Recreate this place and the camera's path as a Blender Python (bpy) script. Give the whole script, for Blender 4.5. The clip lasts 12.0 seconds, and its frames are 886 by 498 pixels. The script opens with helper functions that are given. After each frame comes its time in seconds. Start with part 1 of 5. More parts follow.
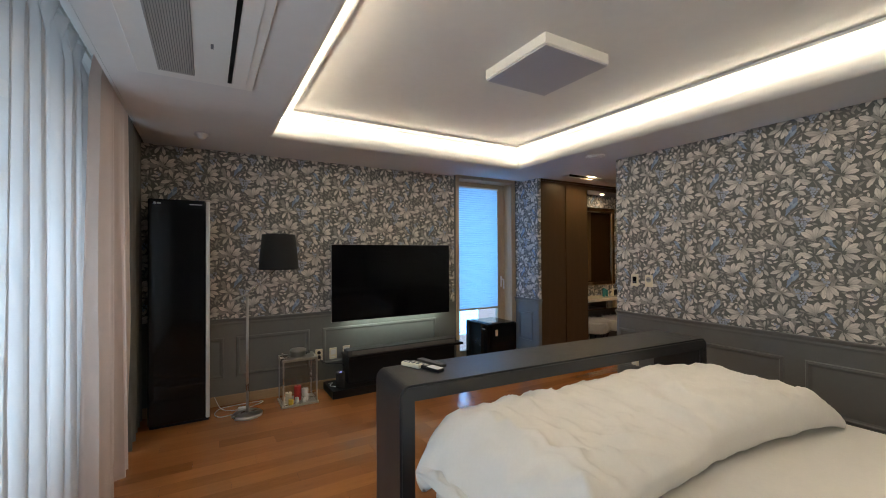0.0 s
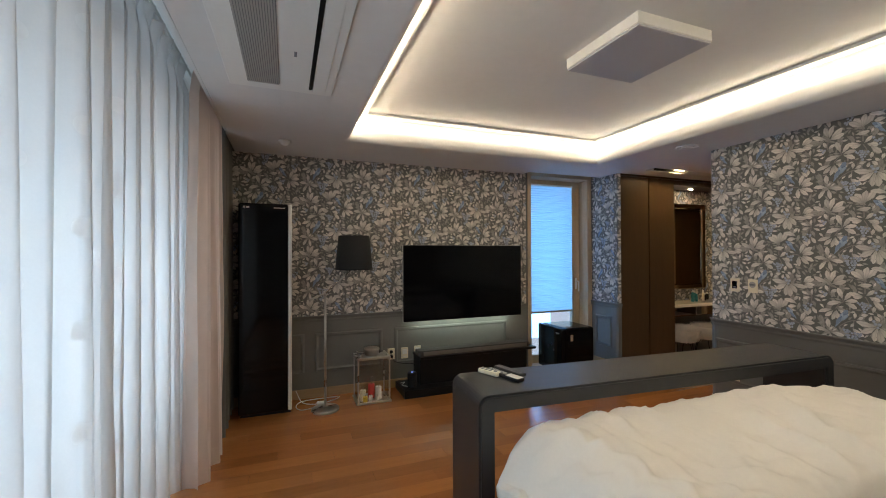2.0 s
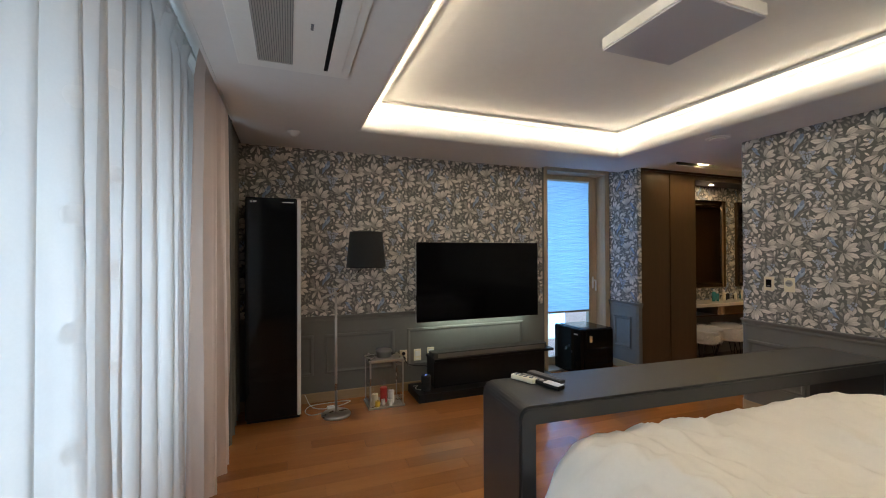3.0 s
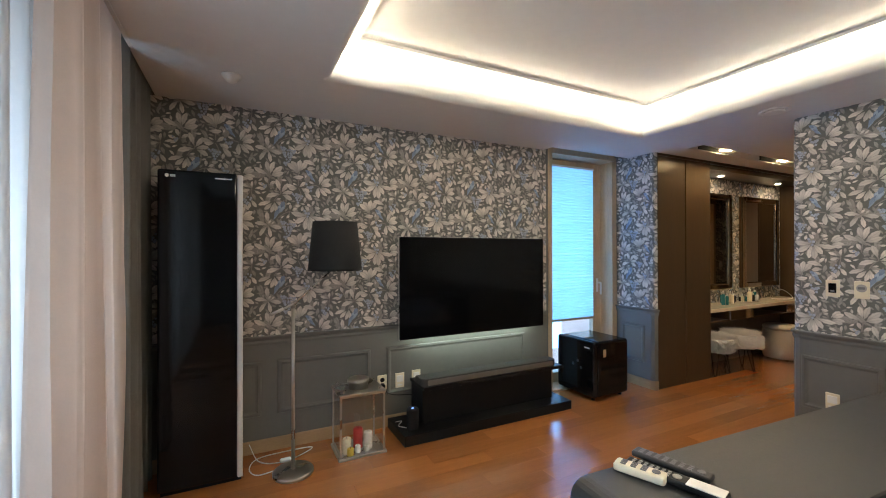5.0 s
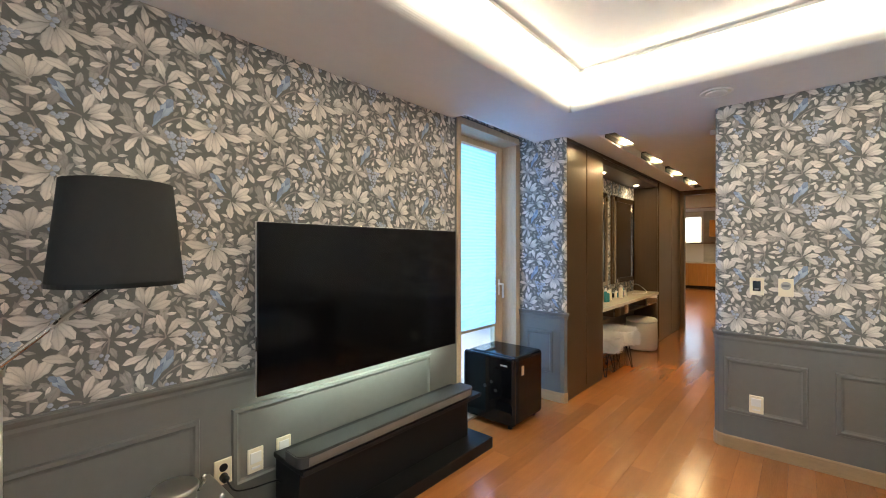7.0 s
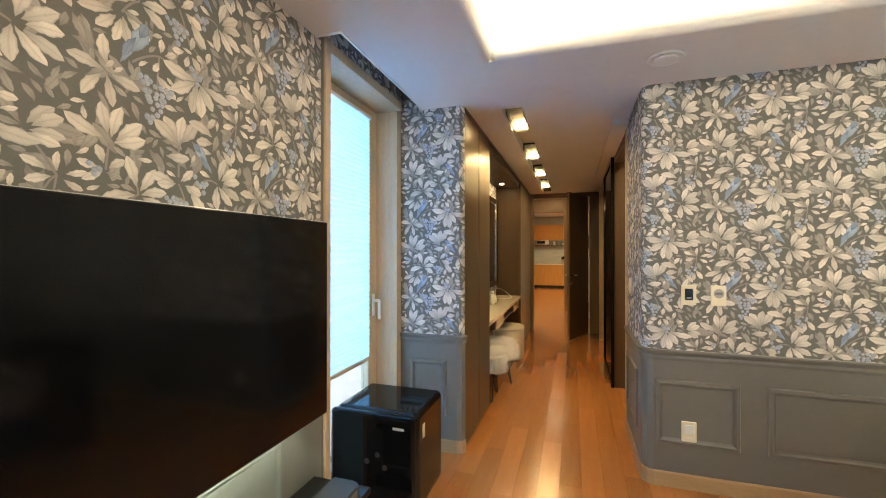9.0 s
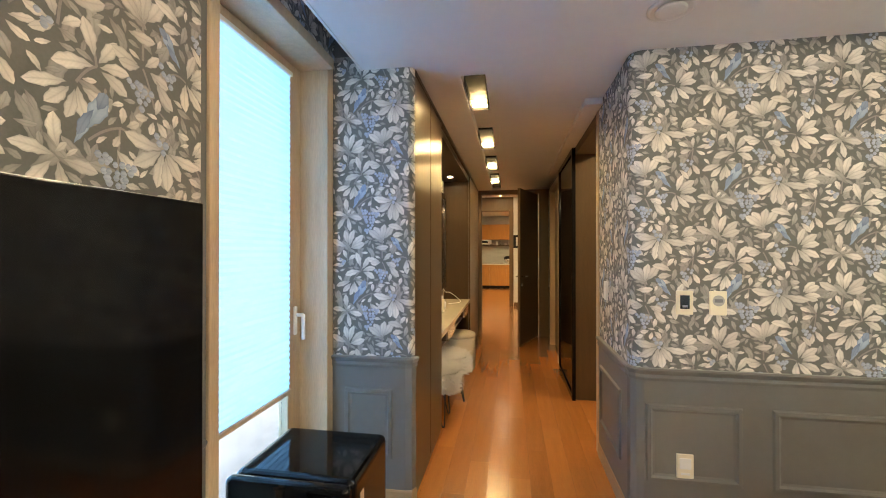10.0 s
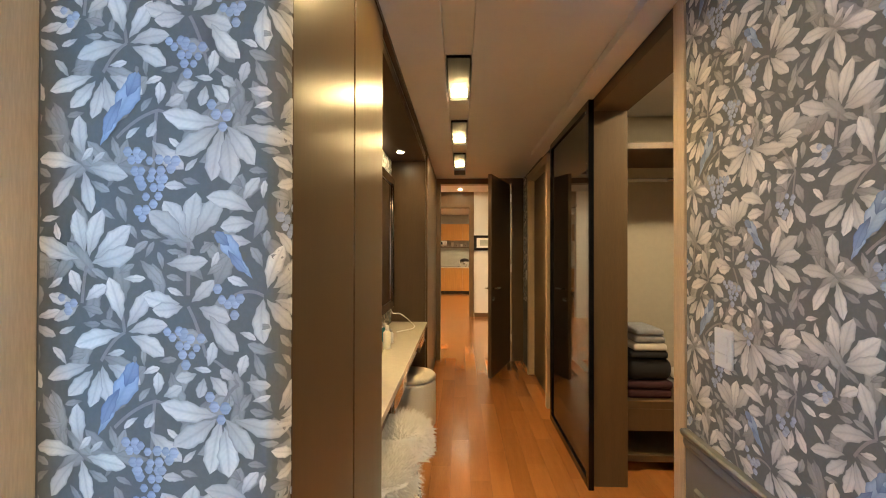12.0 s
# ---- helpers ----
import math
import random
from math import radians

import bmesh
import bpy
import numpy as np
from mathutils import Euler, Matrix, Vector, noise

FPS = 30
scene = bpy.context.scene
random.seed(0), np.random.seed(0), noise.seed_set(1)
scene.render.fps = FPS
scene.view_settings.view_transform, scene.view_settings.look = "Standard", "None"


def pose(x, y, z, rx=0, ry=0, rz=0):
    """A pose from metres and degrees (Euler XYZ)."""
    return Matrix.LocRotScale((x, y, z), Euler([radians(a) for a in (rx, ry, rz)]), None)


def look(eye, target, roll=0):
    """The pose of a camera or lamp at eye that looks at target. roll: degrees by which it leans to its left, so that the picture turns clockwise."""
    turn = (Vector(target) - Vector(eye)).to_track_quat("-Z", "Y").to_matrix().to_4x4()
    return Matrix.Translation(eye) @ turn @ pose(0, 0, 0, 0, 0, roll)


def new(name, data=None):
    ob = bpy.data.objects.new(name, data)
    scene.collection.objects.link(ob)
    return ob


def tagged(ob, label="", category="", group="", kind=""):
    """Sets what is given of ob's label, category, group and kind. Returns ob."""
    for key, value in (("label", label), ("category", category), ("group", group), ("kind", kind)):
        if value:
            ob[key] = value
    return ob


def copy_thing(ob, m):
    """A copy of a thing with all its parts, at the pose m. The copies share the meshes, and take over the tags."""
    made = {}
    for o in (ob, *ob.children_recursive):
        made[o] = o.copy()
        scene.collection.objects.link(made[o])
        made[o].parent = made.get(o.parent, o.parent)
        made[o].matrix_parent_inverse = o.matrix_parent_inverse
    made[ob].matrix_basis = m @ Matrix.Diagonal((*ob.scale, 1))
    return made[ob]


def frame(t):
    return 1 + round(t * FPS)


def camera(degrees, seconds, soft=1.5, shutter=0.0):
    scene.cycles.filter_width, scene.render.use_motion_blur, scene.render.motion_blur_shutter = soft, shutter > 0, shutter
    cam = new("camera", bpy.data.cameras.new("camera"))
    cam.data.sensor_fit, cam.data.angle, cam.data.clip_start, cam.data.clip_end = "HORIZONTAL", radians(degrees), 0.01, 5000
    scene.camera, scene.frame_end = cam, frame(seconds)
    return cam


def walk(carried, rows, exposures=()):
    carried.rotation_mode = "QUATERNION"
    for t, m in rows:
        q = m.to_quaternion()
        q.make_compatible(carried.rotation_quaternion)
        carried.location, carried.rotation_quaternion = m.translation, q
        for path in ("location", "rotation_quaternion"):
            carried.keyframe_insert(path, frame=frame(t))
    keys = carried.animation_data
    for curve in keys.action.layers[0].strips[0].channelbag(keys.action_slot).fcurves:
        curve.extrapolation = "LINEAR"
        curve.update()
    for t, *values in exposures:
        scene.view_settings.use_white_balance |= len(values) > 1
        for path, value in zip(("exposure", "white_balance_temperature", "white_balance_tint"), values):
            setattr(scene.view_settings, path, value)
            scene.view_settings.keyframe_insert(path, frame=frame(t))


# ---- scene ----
EXPOSURES = [(0, 0.45, 6300, 9), (2, 0.45, 6550, 9), (3, 0.45, 6550, 9), (5, 1.0, 6250, 8), (5.5, 1.32, 6250, 7), (6, 1.55, 6300, 6), (6.5, 1.63, 6350, 6), (7.2, 1.65, 6450, 5),
             (9, 1.75, 7300, 4), (10.5, 1.75, 7300, 4), (11, 1.4, 6000, 4), (12, 1.9, 7000, 4)]
cam = camera(95.1, 12.0, 1.0)
PATH = [
    (0, (0.862, 0.708, 1.398), (1.868, 2.436, 1.42), -0.3),
    (0.5, (0.868, 0.723, 1.405), (1.748, 2.518, 1.423), -0.1),
    (1, (0.868, 0.735, 1.402), (1.661, 2.571, 1.423), -0.2),
    (1.5, (0.842, 0.765, 1.406), (1.587, 2.621, 1.427), -0.2),
    (2, (0.844, 0.814, 1.415), (1.562, 2.681, 1.434), -0.2),
    (2.5, (0.8, 0.915, 1.402), (1.514, 2.783, 1.42), -0.3),
    (3, (0.789, 1.033, 1.391), (1.499, 2.903, 1.409), -0.2),
    (3.2, (0.791, 1.095, 1.388), (1.502, 2.965, 1.405), -0.2),
    (4.8, (0.861, 1.829, 1.39), (1.703, 3.643, 1.398), -0.1),
    (5, (0.868, 1.933, 1.387), (1.763, 3.721, 1.396), -0.1),
    (5.5, (0.932, 2.237, 1.382), (1.972, 3.945, 1.388), -0.1),
    (6, (0.997, 2.515, 1.378), (2.192, 4.12, 1.389), 0.0),
    (6.5, (1.054, 2.789, 1.379), (2.406, 4.262, 1.385), -0.0),
    (7, (1.144, 3.017, 1.373), (2.642, 4.341, 1.371), -0.0),
    (7.2, (1.207, 3.106, 1.36), (2.754, 4.373, 1.368), -0.3),
    (8.8, (1.78, 3.818, 1.375), (3.661, 4.498, 1.38), 0.2),
    (9, (1.888, 3.874, 1.376), (3.793, 4.484, 1.385), 0.0),
    (9.5, (2.153, 3.962, 1.371), (4.099, 4.425, 1.382), -0.0),
    (10, (2.423, 4.07, 1.372), (4.396, 4.395, 1.381), 0.0),
    (10.5, (2.746, 4.135, 1.386), (4.733, 4.364, 1.393), -0.1),
    (11, (3.1, 4.195, 1.389), (5.093, 4.361, 1.4), 0.1),
    (11.3, (3.313, 4.245, 1.402), (5.308, 4.385, 1.414), 0.1),
    (11.5, (3.452, 4.267, 1.404), (5.449, 4.388, 1.418), 0.2),
    (12, (3.829, 4.263, 1.411), (5.827, 4.35, 1.424), 0.1),
]
walk(cam, [(t, look(e, a, r)) for t, e, a, r in PATH], EXPOSURES)

# ---- world and light ----
world = bpy.data.worlds.new("sky")
scene.world = world
world.use_nodes = True
wn = world.node_tree
sky = wn.nodes.new("ShaderNodeTexSky")
sky.sky_type, sky.sun_disc = "NISHITA", False
sky.sun_elevation, sky.sun_rotation = radians(50), radians(95)
wn.links.new(sky.outputs[0], wn.nodes["Background"].inputs[0])
wn.nodes["Background"].inputs[1].default_value = 0.15
SUN = bpy.data.lights.new("sun", "SUN")
SUN.energy, SUN.angle, SUN.color = 0.8, radians(12), (1.0, 0.96, 0.9)
sun = new("sun", SUN)
sun.matrix_world = look((0, 0, 30), (-15, 4, 0))


def area(name, energy, color, sx, sy, eye, target):
    d = bpy.data.lights.new(name, "AREA")
    d.energy, d.color, d.shape, d.size, d.size_y = energy, color, "RECTANGLE", sx, sy
    o = new(name, d)
    o.matrix_world = look(eye, target)
    return o


COOL, BLUE = (0.59, 0.80, 1.0), (0.15, 0.47, 1.0)
area("window_daylight", 32, COOL, 5.0, 1.6, (-0.27, 1.70, 1.24), (2.0, 1.70, 1.24))
# added fill lamp outside, above the view, to brighten the sheer like sky
area("sky_fill_over_window", 150, COOL, 5.0, 1.6, (-1.25, 2.2, 3.45), (0.25, 2.2, 1.0))
area("glass_door_daylight", 15, BLUE, 0.85, 2.1, (3.98, 5.75, 1.25), (3.98, 2.0, 1.25))

# ---- materials ----


def mat(name, color, rough=0.5, metal=0.0, vary=0.12, scale=6.0, bump=0.0, bscale=120.0, coat=0.0, spec=0.5, stretch=(1, 1, 1), island=False, rand=0.0):
    m = bpy.data.materials.new(name)
    m.use_nodes = True
    nt = m.node_tree
    b = nt.nodes["Principled BSDF"]
    b.inputs["Metallic"].default_value = metal
    b.inputs["Specular IOR Level"].default_value = spec
    b.inputs["Coat Weight"].default_value = coat
    b.inputs["Coat Roughness"].default_value = 0.12
    co = nt.nodes.new("ShaderNodeTexCoord")
    mp = nt.nodes.new("ShaderNodeMapping")
    mp.inputs["Scale"].default_value = stretch
    nt.links.new(co.outputs["Object"], mp.inputs["Vector"])
    n1 = nt.nodes.new("ShaderNodeTexNoise")
    n1.inputs["Scale"].default_value, n1.inputs["Detail"].default_value = scale, 6
    n2 = nt.nodes.new("ShaderNodeTexNoise")
    n2.inputs["Scale"].default_value, n2.inputs["Detail"].default_value = scale * 9, 4
    for n in (n1, n2):
        nt.links.new(mp.outputs[0], n.inputs["Vector"])
    add = nt.nodes.new("ShaderNodeMath")
    add.operation = "ADD"
    nt.links.new(n1.outputs[0], add.inputs[0])
    nt.links.new(n2.outputs[0], add.inputs[1])
    last = add
    if rand:
        src = nt.nodes.new("ShaderNodeNewGeometry") if island else nt.nodes.new("ShaderNodeObjectInfo")
        mul = nt.nodes.new("ShaderNodeMath")
        mul.operation, mul.inputs[1].default_value = "MULTIPLY", rand
        nt.links.new(src.outputs["Random Per Island" if island else "Random"], mul.inputs[0])
        ad2 = nt.nodes.new("ShaderNodeMath")
        ad2.operation = "ADD"
        nt.links.new(add.outputs[0], ad2.inputs[0])
        nt.links.new(mul.outputs[0], ad2.inputs[1])
        last = ad2
    rm = nt.nodes.new("ShaderNodeMapRange")
    rm.inputs[1].default_value, rm.inputs[2].default_value = 0.55, 1.45 + rand
    rm.inputs[3].default_value, rm.inputs[4].default_value = 0.0, 1.0
    nt.links.new(last.outputs[0], rm.inputs[0])
    mx = nt.nodes.new("ShaderNodeMix")
    mx.data_type = "RGBA"
    mx.inputs[6].default_value = (*[c * (1 - vary) for c in color], 1)
    mx.inputs[7].default_value = (*[min(1, c * (1 + vary)) for c in color], 1)
    nt.links.new(rm.outputs[0], mx.inputs[0])
    nt.links.new(mx.outputs[2], b.inputs["Base Color"])
    rr = nt.nodes.new("ShaderNodeMapRange")
    rr.inputs[3].default_value, rr.inputs[4].default_value = rough * 0.88, min(1, rough * 1.12)
    nt.links.new(n1.outputs[0], rr.inputs[0])
    nt.links.new(rr.outputs[0], b.inputs["Roughness"])
    if bump:
        nb = nt.nodes.new("ShaderNodeTexNoise")
        nb.inputs["Scale"].default_value, nb.inputs["Detail"].default_value = bscale, 3
        nt.links.new(mp.outputs[0], nb.inputs["Vector"])
        bp = nt.nodes.new("ShaderNodeBump")
        bp.inputs["Strength"].default_value, bp.inputs["Distance"].default_value = bump, 0.004
        nt.links.new(nb.outputs[0], bp.inputs["Height"])
        nt.links.new(bp.outputs[0], b.inputs["Normal"])
    return m


def glow(name, color, strength):
    m = bpy.data.materials.new(name)
    m.use_nodes = True
    b = m.node_tree.nodes["Principled BSDF"]
    b.inputs["Base Color"].default_value = (0.8, 0.8, 0.8, 1)
    b.inputs["Emission Color"].default_value = (*color, 1)
    b.inputs["Emission Strength"].default_value = strength
    return m


def veil(name, color, through_part, clear_part, rough=0.9, stripe=0.0):
    """Cloth or paper that lets light through: part translucent, part open weave."""
    m = mat(name, color, rough, vary=0.05, scale=14, bump=0.15, bscale=300)
    nt = m.node_tree
    b, out = nt.nodes["Principled BSDF"], nt.nodes["Material Output"]
    tl = nt.nodes.new("ShaderNodeBsdfTranslucent")
    tl.inputs[0].default_value = (*color, 1)
    m1 = nt.nodes.new("ShaderNodeMixShader")
    m1.inputs[0].default_value = through_part
    nt.links.new(b.outputs[0], m1.inputs[1])
    nt.links.new(tl.outputs[0], m1.inputs[2])
    tr = nt.nodes.new("ShaderNodeBsdfTransparent")
    m2 = nt.nodes.new("ShaderNodeMixShader")
    m2.inputs[0].default_value = clear_part
    nt.links.new(m1.outputs[0], m2.inputs[1])
    nt.links.new(tr.outputs[0], m2.inputs[2])
    nt.links.new(m2.outputs[0], out.inputs[0])
    return m


def glass(name, color=(1, 1, 1), rough=0.0):
    m = bpy.data.materials.new(name)
    m.use_nodes = True
    b = m.node_tree.nodes["Principled BSDF"]
    b.inputs["Base Color"].default_value = (*color, 1)
    b.inputs["Transmission Weight"].default_value = 1.0
    b.inputs["Roughness"].default_value = rough
    b.inputs["IOR"].default_value = 1.45
    return m


def leaf_print(name, dark, light, island=0.5):
    """Printed leaf: pale blade, darker foot and midrib, small differences from leaf to leaf."""
    m = mat(name, light, 0.75, vary=0.1, scale=30)
    nt = m.node_tree
    b = nt.nodes["Principled BSDF"]
    uv = nt.nodes.new("ShaderNodeUVMap")
    sp = nt.nodes.new("ShaderNodeSeparateXYZ")
    nt.links.new(uv.outputs[0], sp.inputs[0])
    geo = nt.nodes.new("ShaderNodeNewGeometry")
    ramp = nt.nodes.new("ShaderNodeMapRange")
    ramp.inputs[1].default_value, ramp.inputs[2].default_value = -0.25, 0.5
    nt.links.new(sp.outputs[0], ramp.inputs[0])
    ab = nt.nodes.new("ShaderNodeMath")
    ab.operation = "ABSOLUTE"
    nt.links.new(sp.outputs[1], ab.inputs[0])
    rib = nt.nodes.new("ShaderNodeMapRange")
    rib.inputs[1].default_value, rib.inputs[2].default_value = 0.02, 0.22
    rib.inputs[3].default_value, rib.inputs[4].default_value = 0.74, 1.0
    nt.links.new(ab.outputs[0], rib.inputs[0])
    side = nt.nodes.new("ShaderNodeMapRange")
    side.inputs[1].default_value, side.inputs[2].default_value = -1, 1
    side.inputs[3].default_value, side.inputs[4].default_value = 0.80, 1.0
    nt.links.new(sp.outputs[1], side.inputs[0])
    isl = nt.nodes.new("ShaderNodeMapRange")
    isl.inputs[3].default_value, isl.inputs[4].default_value = island, 1.0
    nt.links.new(geo.outputs["Random Per Island"], isl.inputs[0])
    rim = nt.nodes.new("ShaderNodeMapRange")
    rim.inputs[1].default_value, rim.inputs[2].default_value = 0.70, 1.0
    rim.inputs[3].default_value, rim.inputs[4].default_value = 1.0, 0.45
    nt.links.new(ab.outputs[0], rim.inputs[0])
    slant = nt.nodes.new("ShaderNodeMath")
    slant.operation, slant.inputs[1].default_value = "MULTIPLY_ADD", -0.22
    nt.links.new(ab.outputs[0], slant.inputs[0])
    nt.links.new(sp.outputs[0], slant.inputs[2])
    wave = nt.nodes.new("ShaderNodeMath")
    wave.operation, wave.inputs[1].default_value = "MULTIPLY", 50.0
    nt.links.new(slant.outputs[0], wave.inputs[0])
    sine = nt.nodes.new("ShaderNodeMath")
    sine.operation = "SINE"
    nt.links.new(wave.outputs[0], sine.inputs[0])
    vein = nt.nodes.new("ShaderNodeMapRange")
    vein.inputs[1].default_value, vein.inputs[2].default_value = -1, 1
    vein.inputs[3].default_value, vein.inputs[4].default_value = 0.93, 1.0
    nt.links.new(sine.outputs[0], vein.inputs[0])
    val = ramp
    for o in (rib, side, isl, rim, vein):
        mu = nt.nodes.new("ShaderNodeMath")
        mu.operation = "MULTIPLY"
        nt.links.new(val.outputs[0], mu.inputs[0])
        nt.links.new(o.outputs[0], mu.inputs[1])
        val = mu
    mx = nt.nodes.new("ShaderNodeMix")
    mx.data_type = "RGBA"
    mx.inputs[6].default_value, mx.inputs[7].default_value = (*dark, 1), (*light, 1)
    nt.links.new(val.outputs[0], mx.inputs[0])
    nt.links.new(mx.outputs[2], b.inputs["Base Color"])
    return m


M_CEIL = mat("ceiling_paint", (0.74, 0.73, 0.72), 0.8, vary=0.03, scale=2, bump=0.05)
M_WHITE = mat("white_plastic", (0.80, 0.79, 0.76), 0.35, vary=0.03)
M_CREAM = mat("cream_plastic", (0.80, 0.73, 0.56), 0.35, vary=0.03)
M_GROUND = mat("wallpaper_ground", (0.158, 0.155, 0.145), 0.8, vary=0.12, scale=12, bump=0.08, bscale=400)
M_LEAF = leaf_print("wallpaper_leaf", (0.27, 0.255, 0.23), (0.90, 0.84, 0.76), 0.60)
M_BACKLEAF = leaf_print("wallpaper_back_leaf", (0.17, 0.162, 0.148), (0.46, 0.43, 0.39), 0.6)
M_STEM = mat("wallpaper_stem", (0.30, 0.27, 0.25), 0.8, vary=0.15, scale=20)
M_BERRY = leaf_print("wallpaper_berry", (0.20, 0.23, 0.31), (0.56, 0.61, 0.70), 0.6)
M_BIRD = leaf_print("wallpaper_bird", (0.10, 0.14, 0.25), (0.30, 0.38, 0.52), 0.8)
M_BIRDPALE = leaf_print("wallpaper_bird_breast", (0.16, 0.22, 0.34), (0.46, 0.56, 0.68), 0.8)
M_GREY = mat("wainscot_paint", (0.158, 0.155, 0.142), 0.45, vary=0.06, scale=3, bump=0.06)
M_WOODTRIM = mat("oak_trim", (0.55, 0.41, 0.265), 0.42, vary=0.18, scale=5, stretch=(6, 6, 0.6), bump=0.06)
M_BASE = mat("baseboard_wood", (0.40, 0.27, 0.145), 0.4, vary=0.15, scale=5, stretch=(1, 1, 8))
M_DARKWOOD = mat("wenge_veneer", (0.085, 0.054, 0.029), 0.30, vary=0.14, scale=2.5, stretch=(5, 5, 0.4), spec=0.22)
M_MATTEBLACK = mat("matte_black_housing", (0.006, 0.006, 0.006), 0.8, vary=0.1, spec=0.1)
M_BROWN = mat("brown_veneer", (0.140, 0.088, 0.044), 0.42, vary=0.16, scale=4, stretch=(7, 7, 0.5), bump=0.04)
M_FLOOR = mat("cherry_plank", (0.43, 0.165, 0.046), 0.2, vary=0.34, scale=3.0, stretch=(0.7, 9, 1), bump=0.03, bscale=60, coat=0.75, rand=1.15)
M_FLOOR2 = mat("cherry_plank_far", (0.43, 0.165, 0.046), 0.2, vary=0.34, scale=3.0, stretch=(0.7, 9, 1), bump=0.03, bscale=60, coat=0.75, rand=1.15, island=True)
for m in (M_FLOOR, M_FLOOR2):
    m.node_tree.nodes["Principled BSDF"].inputs["Coat Roughness"].default_value = 0.2
M_JOINT = mat("floor_joint", (0.15, 0.055, 0.018), 0.7)
M_BLACKGLOSS = mat("black_gloss", (0.006, 0.006, 0.007), 0.07, vary=0.05, spec=0.26)
M_SCREEN = mat("screen_black", (0.003, 0.003, 0.004), 0.10, vary=0.02, spec=0.33)
M_BLACK = mat("black_lacquer", (0.008, 0.008, 0.009), 0.42, vary=0.1, spec=0.25)
M_LEATHER = mat("black_leatherette", (0.022, 0.023, 0.025), 0.36, spec=0.7, vary=0.12, scale=10, bump=0.25, bscale=500)
M_STEEL = mat("brushed_steel", (0.55, 0.53, 0.50), 0.28, metal=1.0, vary=0.05)
M_SILVER = mat("silver_trim", (0.80, 0.79, 0.76), 0.35, metal=0.25, vary=0.04)
M_BARGREY = mat("dark_grey_metal", (0.05, 0.05, 0.052), 0.4, metal=0.4, vary=0.08, scale=30)
M_SHADE = mat("black_shade_cloth", (0.016, 0.016, 0.017), 0.9, vary=0.15, scale=40, bump=0.4, bscale=500)
M_SHEET = mat("white_cotton", (0.80, 0.76, 0.70), 0.85, vary=0.03, scale=8, bump=0.2, bscale=220)
M_GREYCLOTH = mat("grey_cloth", (0.20, 0.20, 0.21), 0.9, vary=0.1, scale=20, bump=0.3, bscale=300)
M_NAVY = mat("navy_fabric", (0.03, 0.045, 0.075), 0.8, vary=0.1, scale=20, bump=0.3, bscale=300)
M_SHEER = veil("sheer_voile", (0.84, 0.81, 0.79), 0.45, 0.13)


def woven_dots(m, pitch, radius):
    """Round woven spots, half-dropped, that close the open weave."""
    nt = m.node_tree
    co = nt.nodes.new("ShaderNodeTexCoord")
    sp = nt.nodes.new("ShaderNodeSeparateXYZ")
    nt.links.new(co.outputs["Object"], sp.inputs[0])

    def op(kind, a, b=None):
        n = nt.nodes.new("ShaderNodeMath")
        n.operation = kind
        for k, v in enumerate((a, b)):
            if v is None:
                continue
            if isinstance(v, (int, float)):
                n.inputs[k].default_value = v
            else:
                nt.links.new(v, n.inputs[k])
        return n.outputs[0]
    u = op("DIVIDE", sp.outputs[1], pitch)
    odd = op("MULTIPLY", op("MODULO", op("FLOOR", op("ADD", u, 100.0)), 2.0), 0.5)
    v = op("ADD", op("DIVIDE", sp.outputs[2], pitch * 1.15), odd)
    du, dv = op("SUBTRACT", op("FRACT", op("ADD", u, 100.0)), 0.5), op("SUBTRACT", op("FRACT", v), 0.5)
    d = op("SQRT", op("ADD", op("POWER", op("ABSOLUTE", du), 2.0), op("POWER", op("MULTIPLY", op("ABSOLUTE", dv), 1.15), 2.0)))
    spot = op("LESS_THAN", d, radius / pitch)
    for n in nt.nodes:
        if n.type == "MIX_SHADER":
            base = n.inputs[0].default_value
            nt.links.new(op("SUBTRACT", base, op("MULTIPLY", spot, base * 0.35)), n.inputs[0])


woven_dots(M_SHEER, 0.29, 0.032)
M_BEIGE = veil("beige_curtain_cloth", (0.74, 0.60, 0.52), 0.30, 0.0)
M_DRAPE = mat("grey_curtain_cloth", (0.17, 0.165, 0.15), 0.9, vary=0.1, scale=15, bump=0.3, bscale=300)
M_BLIND = veil("pleated_blind_paper", (0.60, 0.79, 0.92), 0.75, 0.0)
M_GLASS = glass("clear_glass")
M_DARKGLASS = mat("black_back_painted_glass", (0.012, 0.010, 0.009), 0.03, vary=0.03)
M_MIRROR = mat("mirror_bronze_tint", (0.36, 0.31, 0.26), 0.02, metal=1.0, vary=0.0)
M_STONE = mat("cream_marble_top", (0.70, 0.64, 0.52), 0.14, vary=0.06, scale=5, coat=0.3)
M_FUR = mat("white_fur", (0.90, 0.87, 0.82), 0.95, vary=0.08, scale=60)
M_POUF = mat("cream_leather", (0.72, 0.66, 0.55), 0.5, vary=0.05, bump=0.2, bscale=300)
M_PLASTER = mat("white_wall_paint", (0.74, 0.73, 0.71), 0.8, vary=0.03, scale=3, bump=0.05)
M_BEIGEWALL = mat("beige_closet_paper", (0.58, 0.52, 0.40), 0.8, vary=0.05, scale=3)
M_KITCHEN = mat("honey_cabinet_veneer", (0.50, 0.235, 0.06), 0.35, vary=0.18, scale=4, stretch=(6, 6, 0.6))
M_TILE = mat("grey_marble_tile", (0.42, 0.42, 0.38), 0.3, vary=0.25, scale=5, stretch=(1, 0.5, 2))
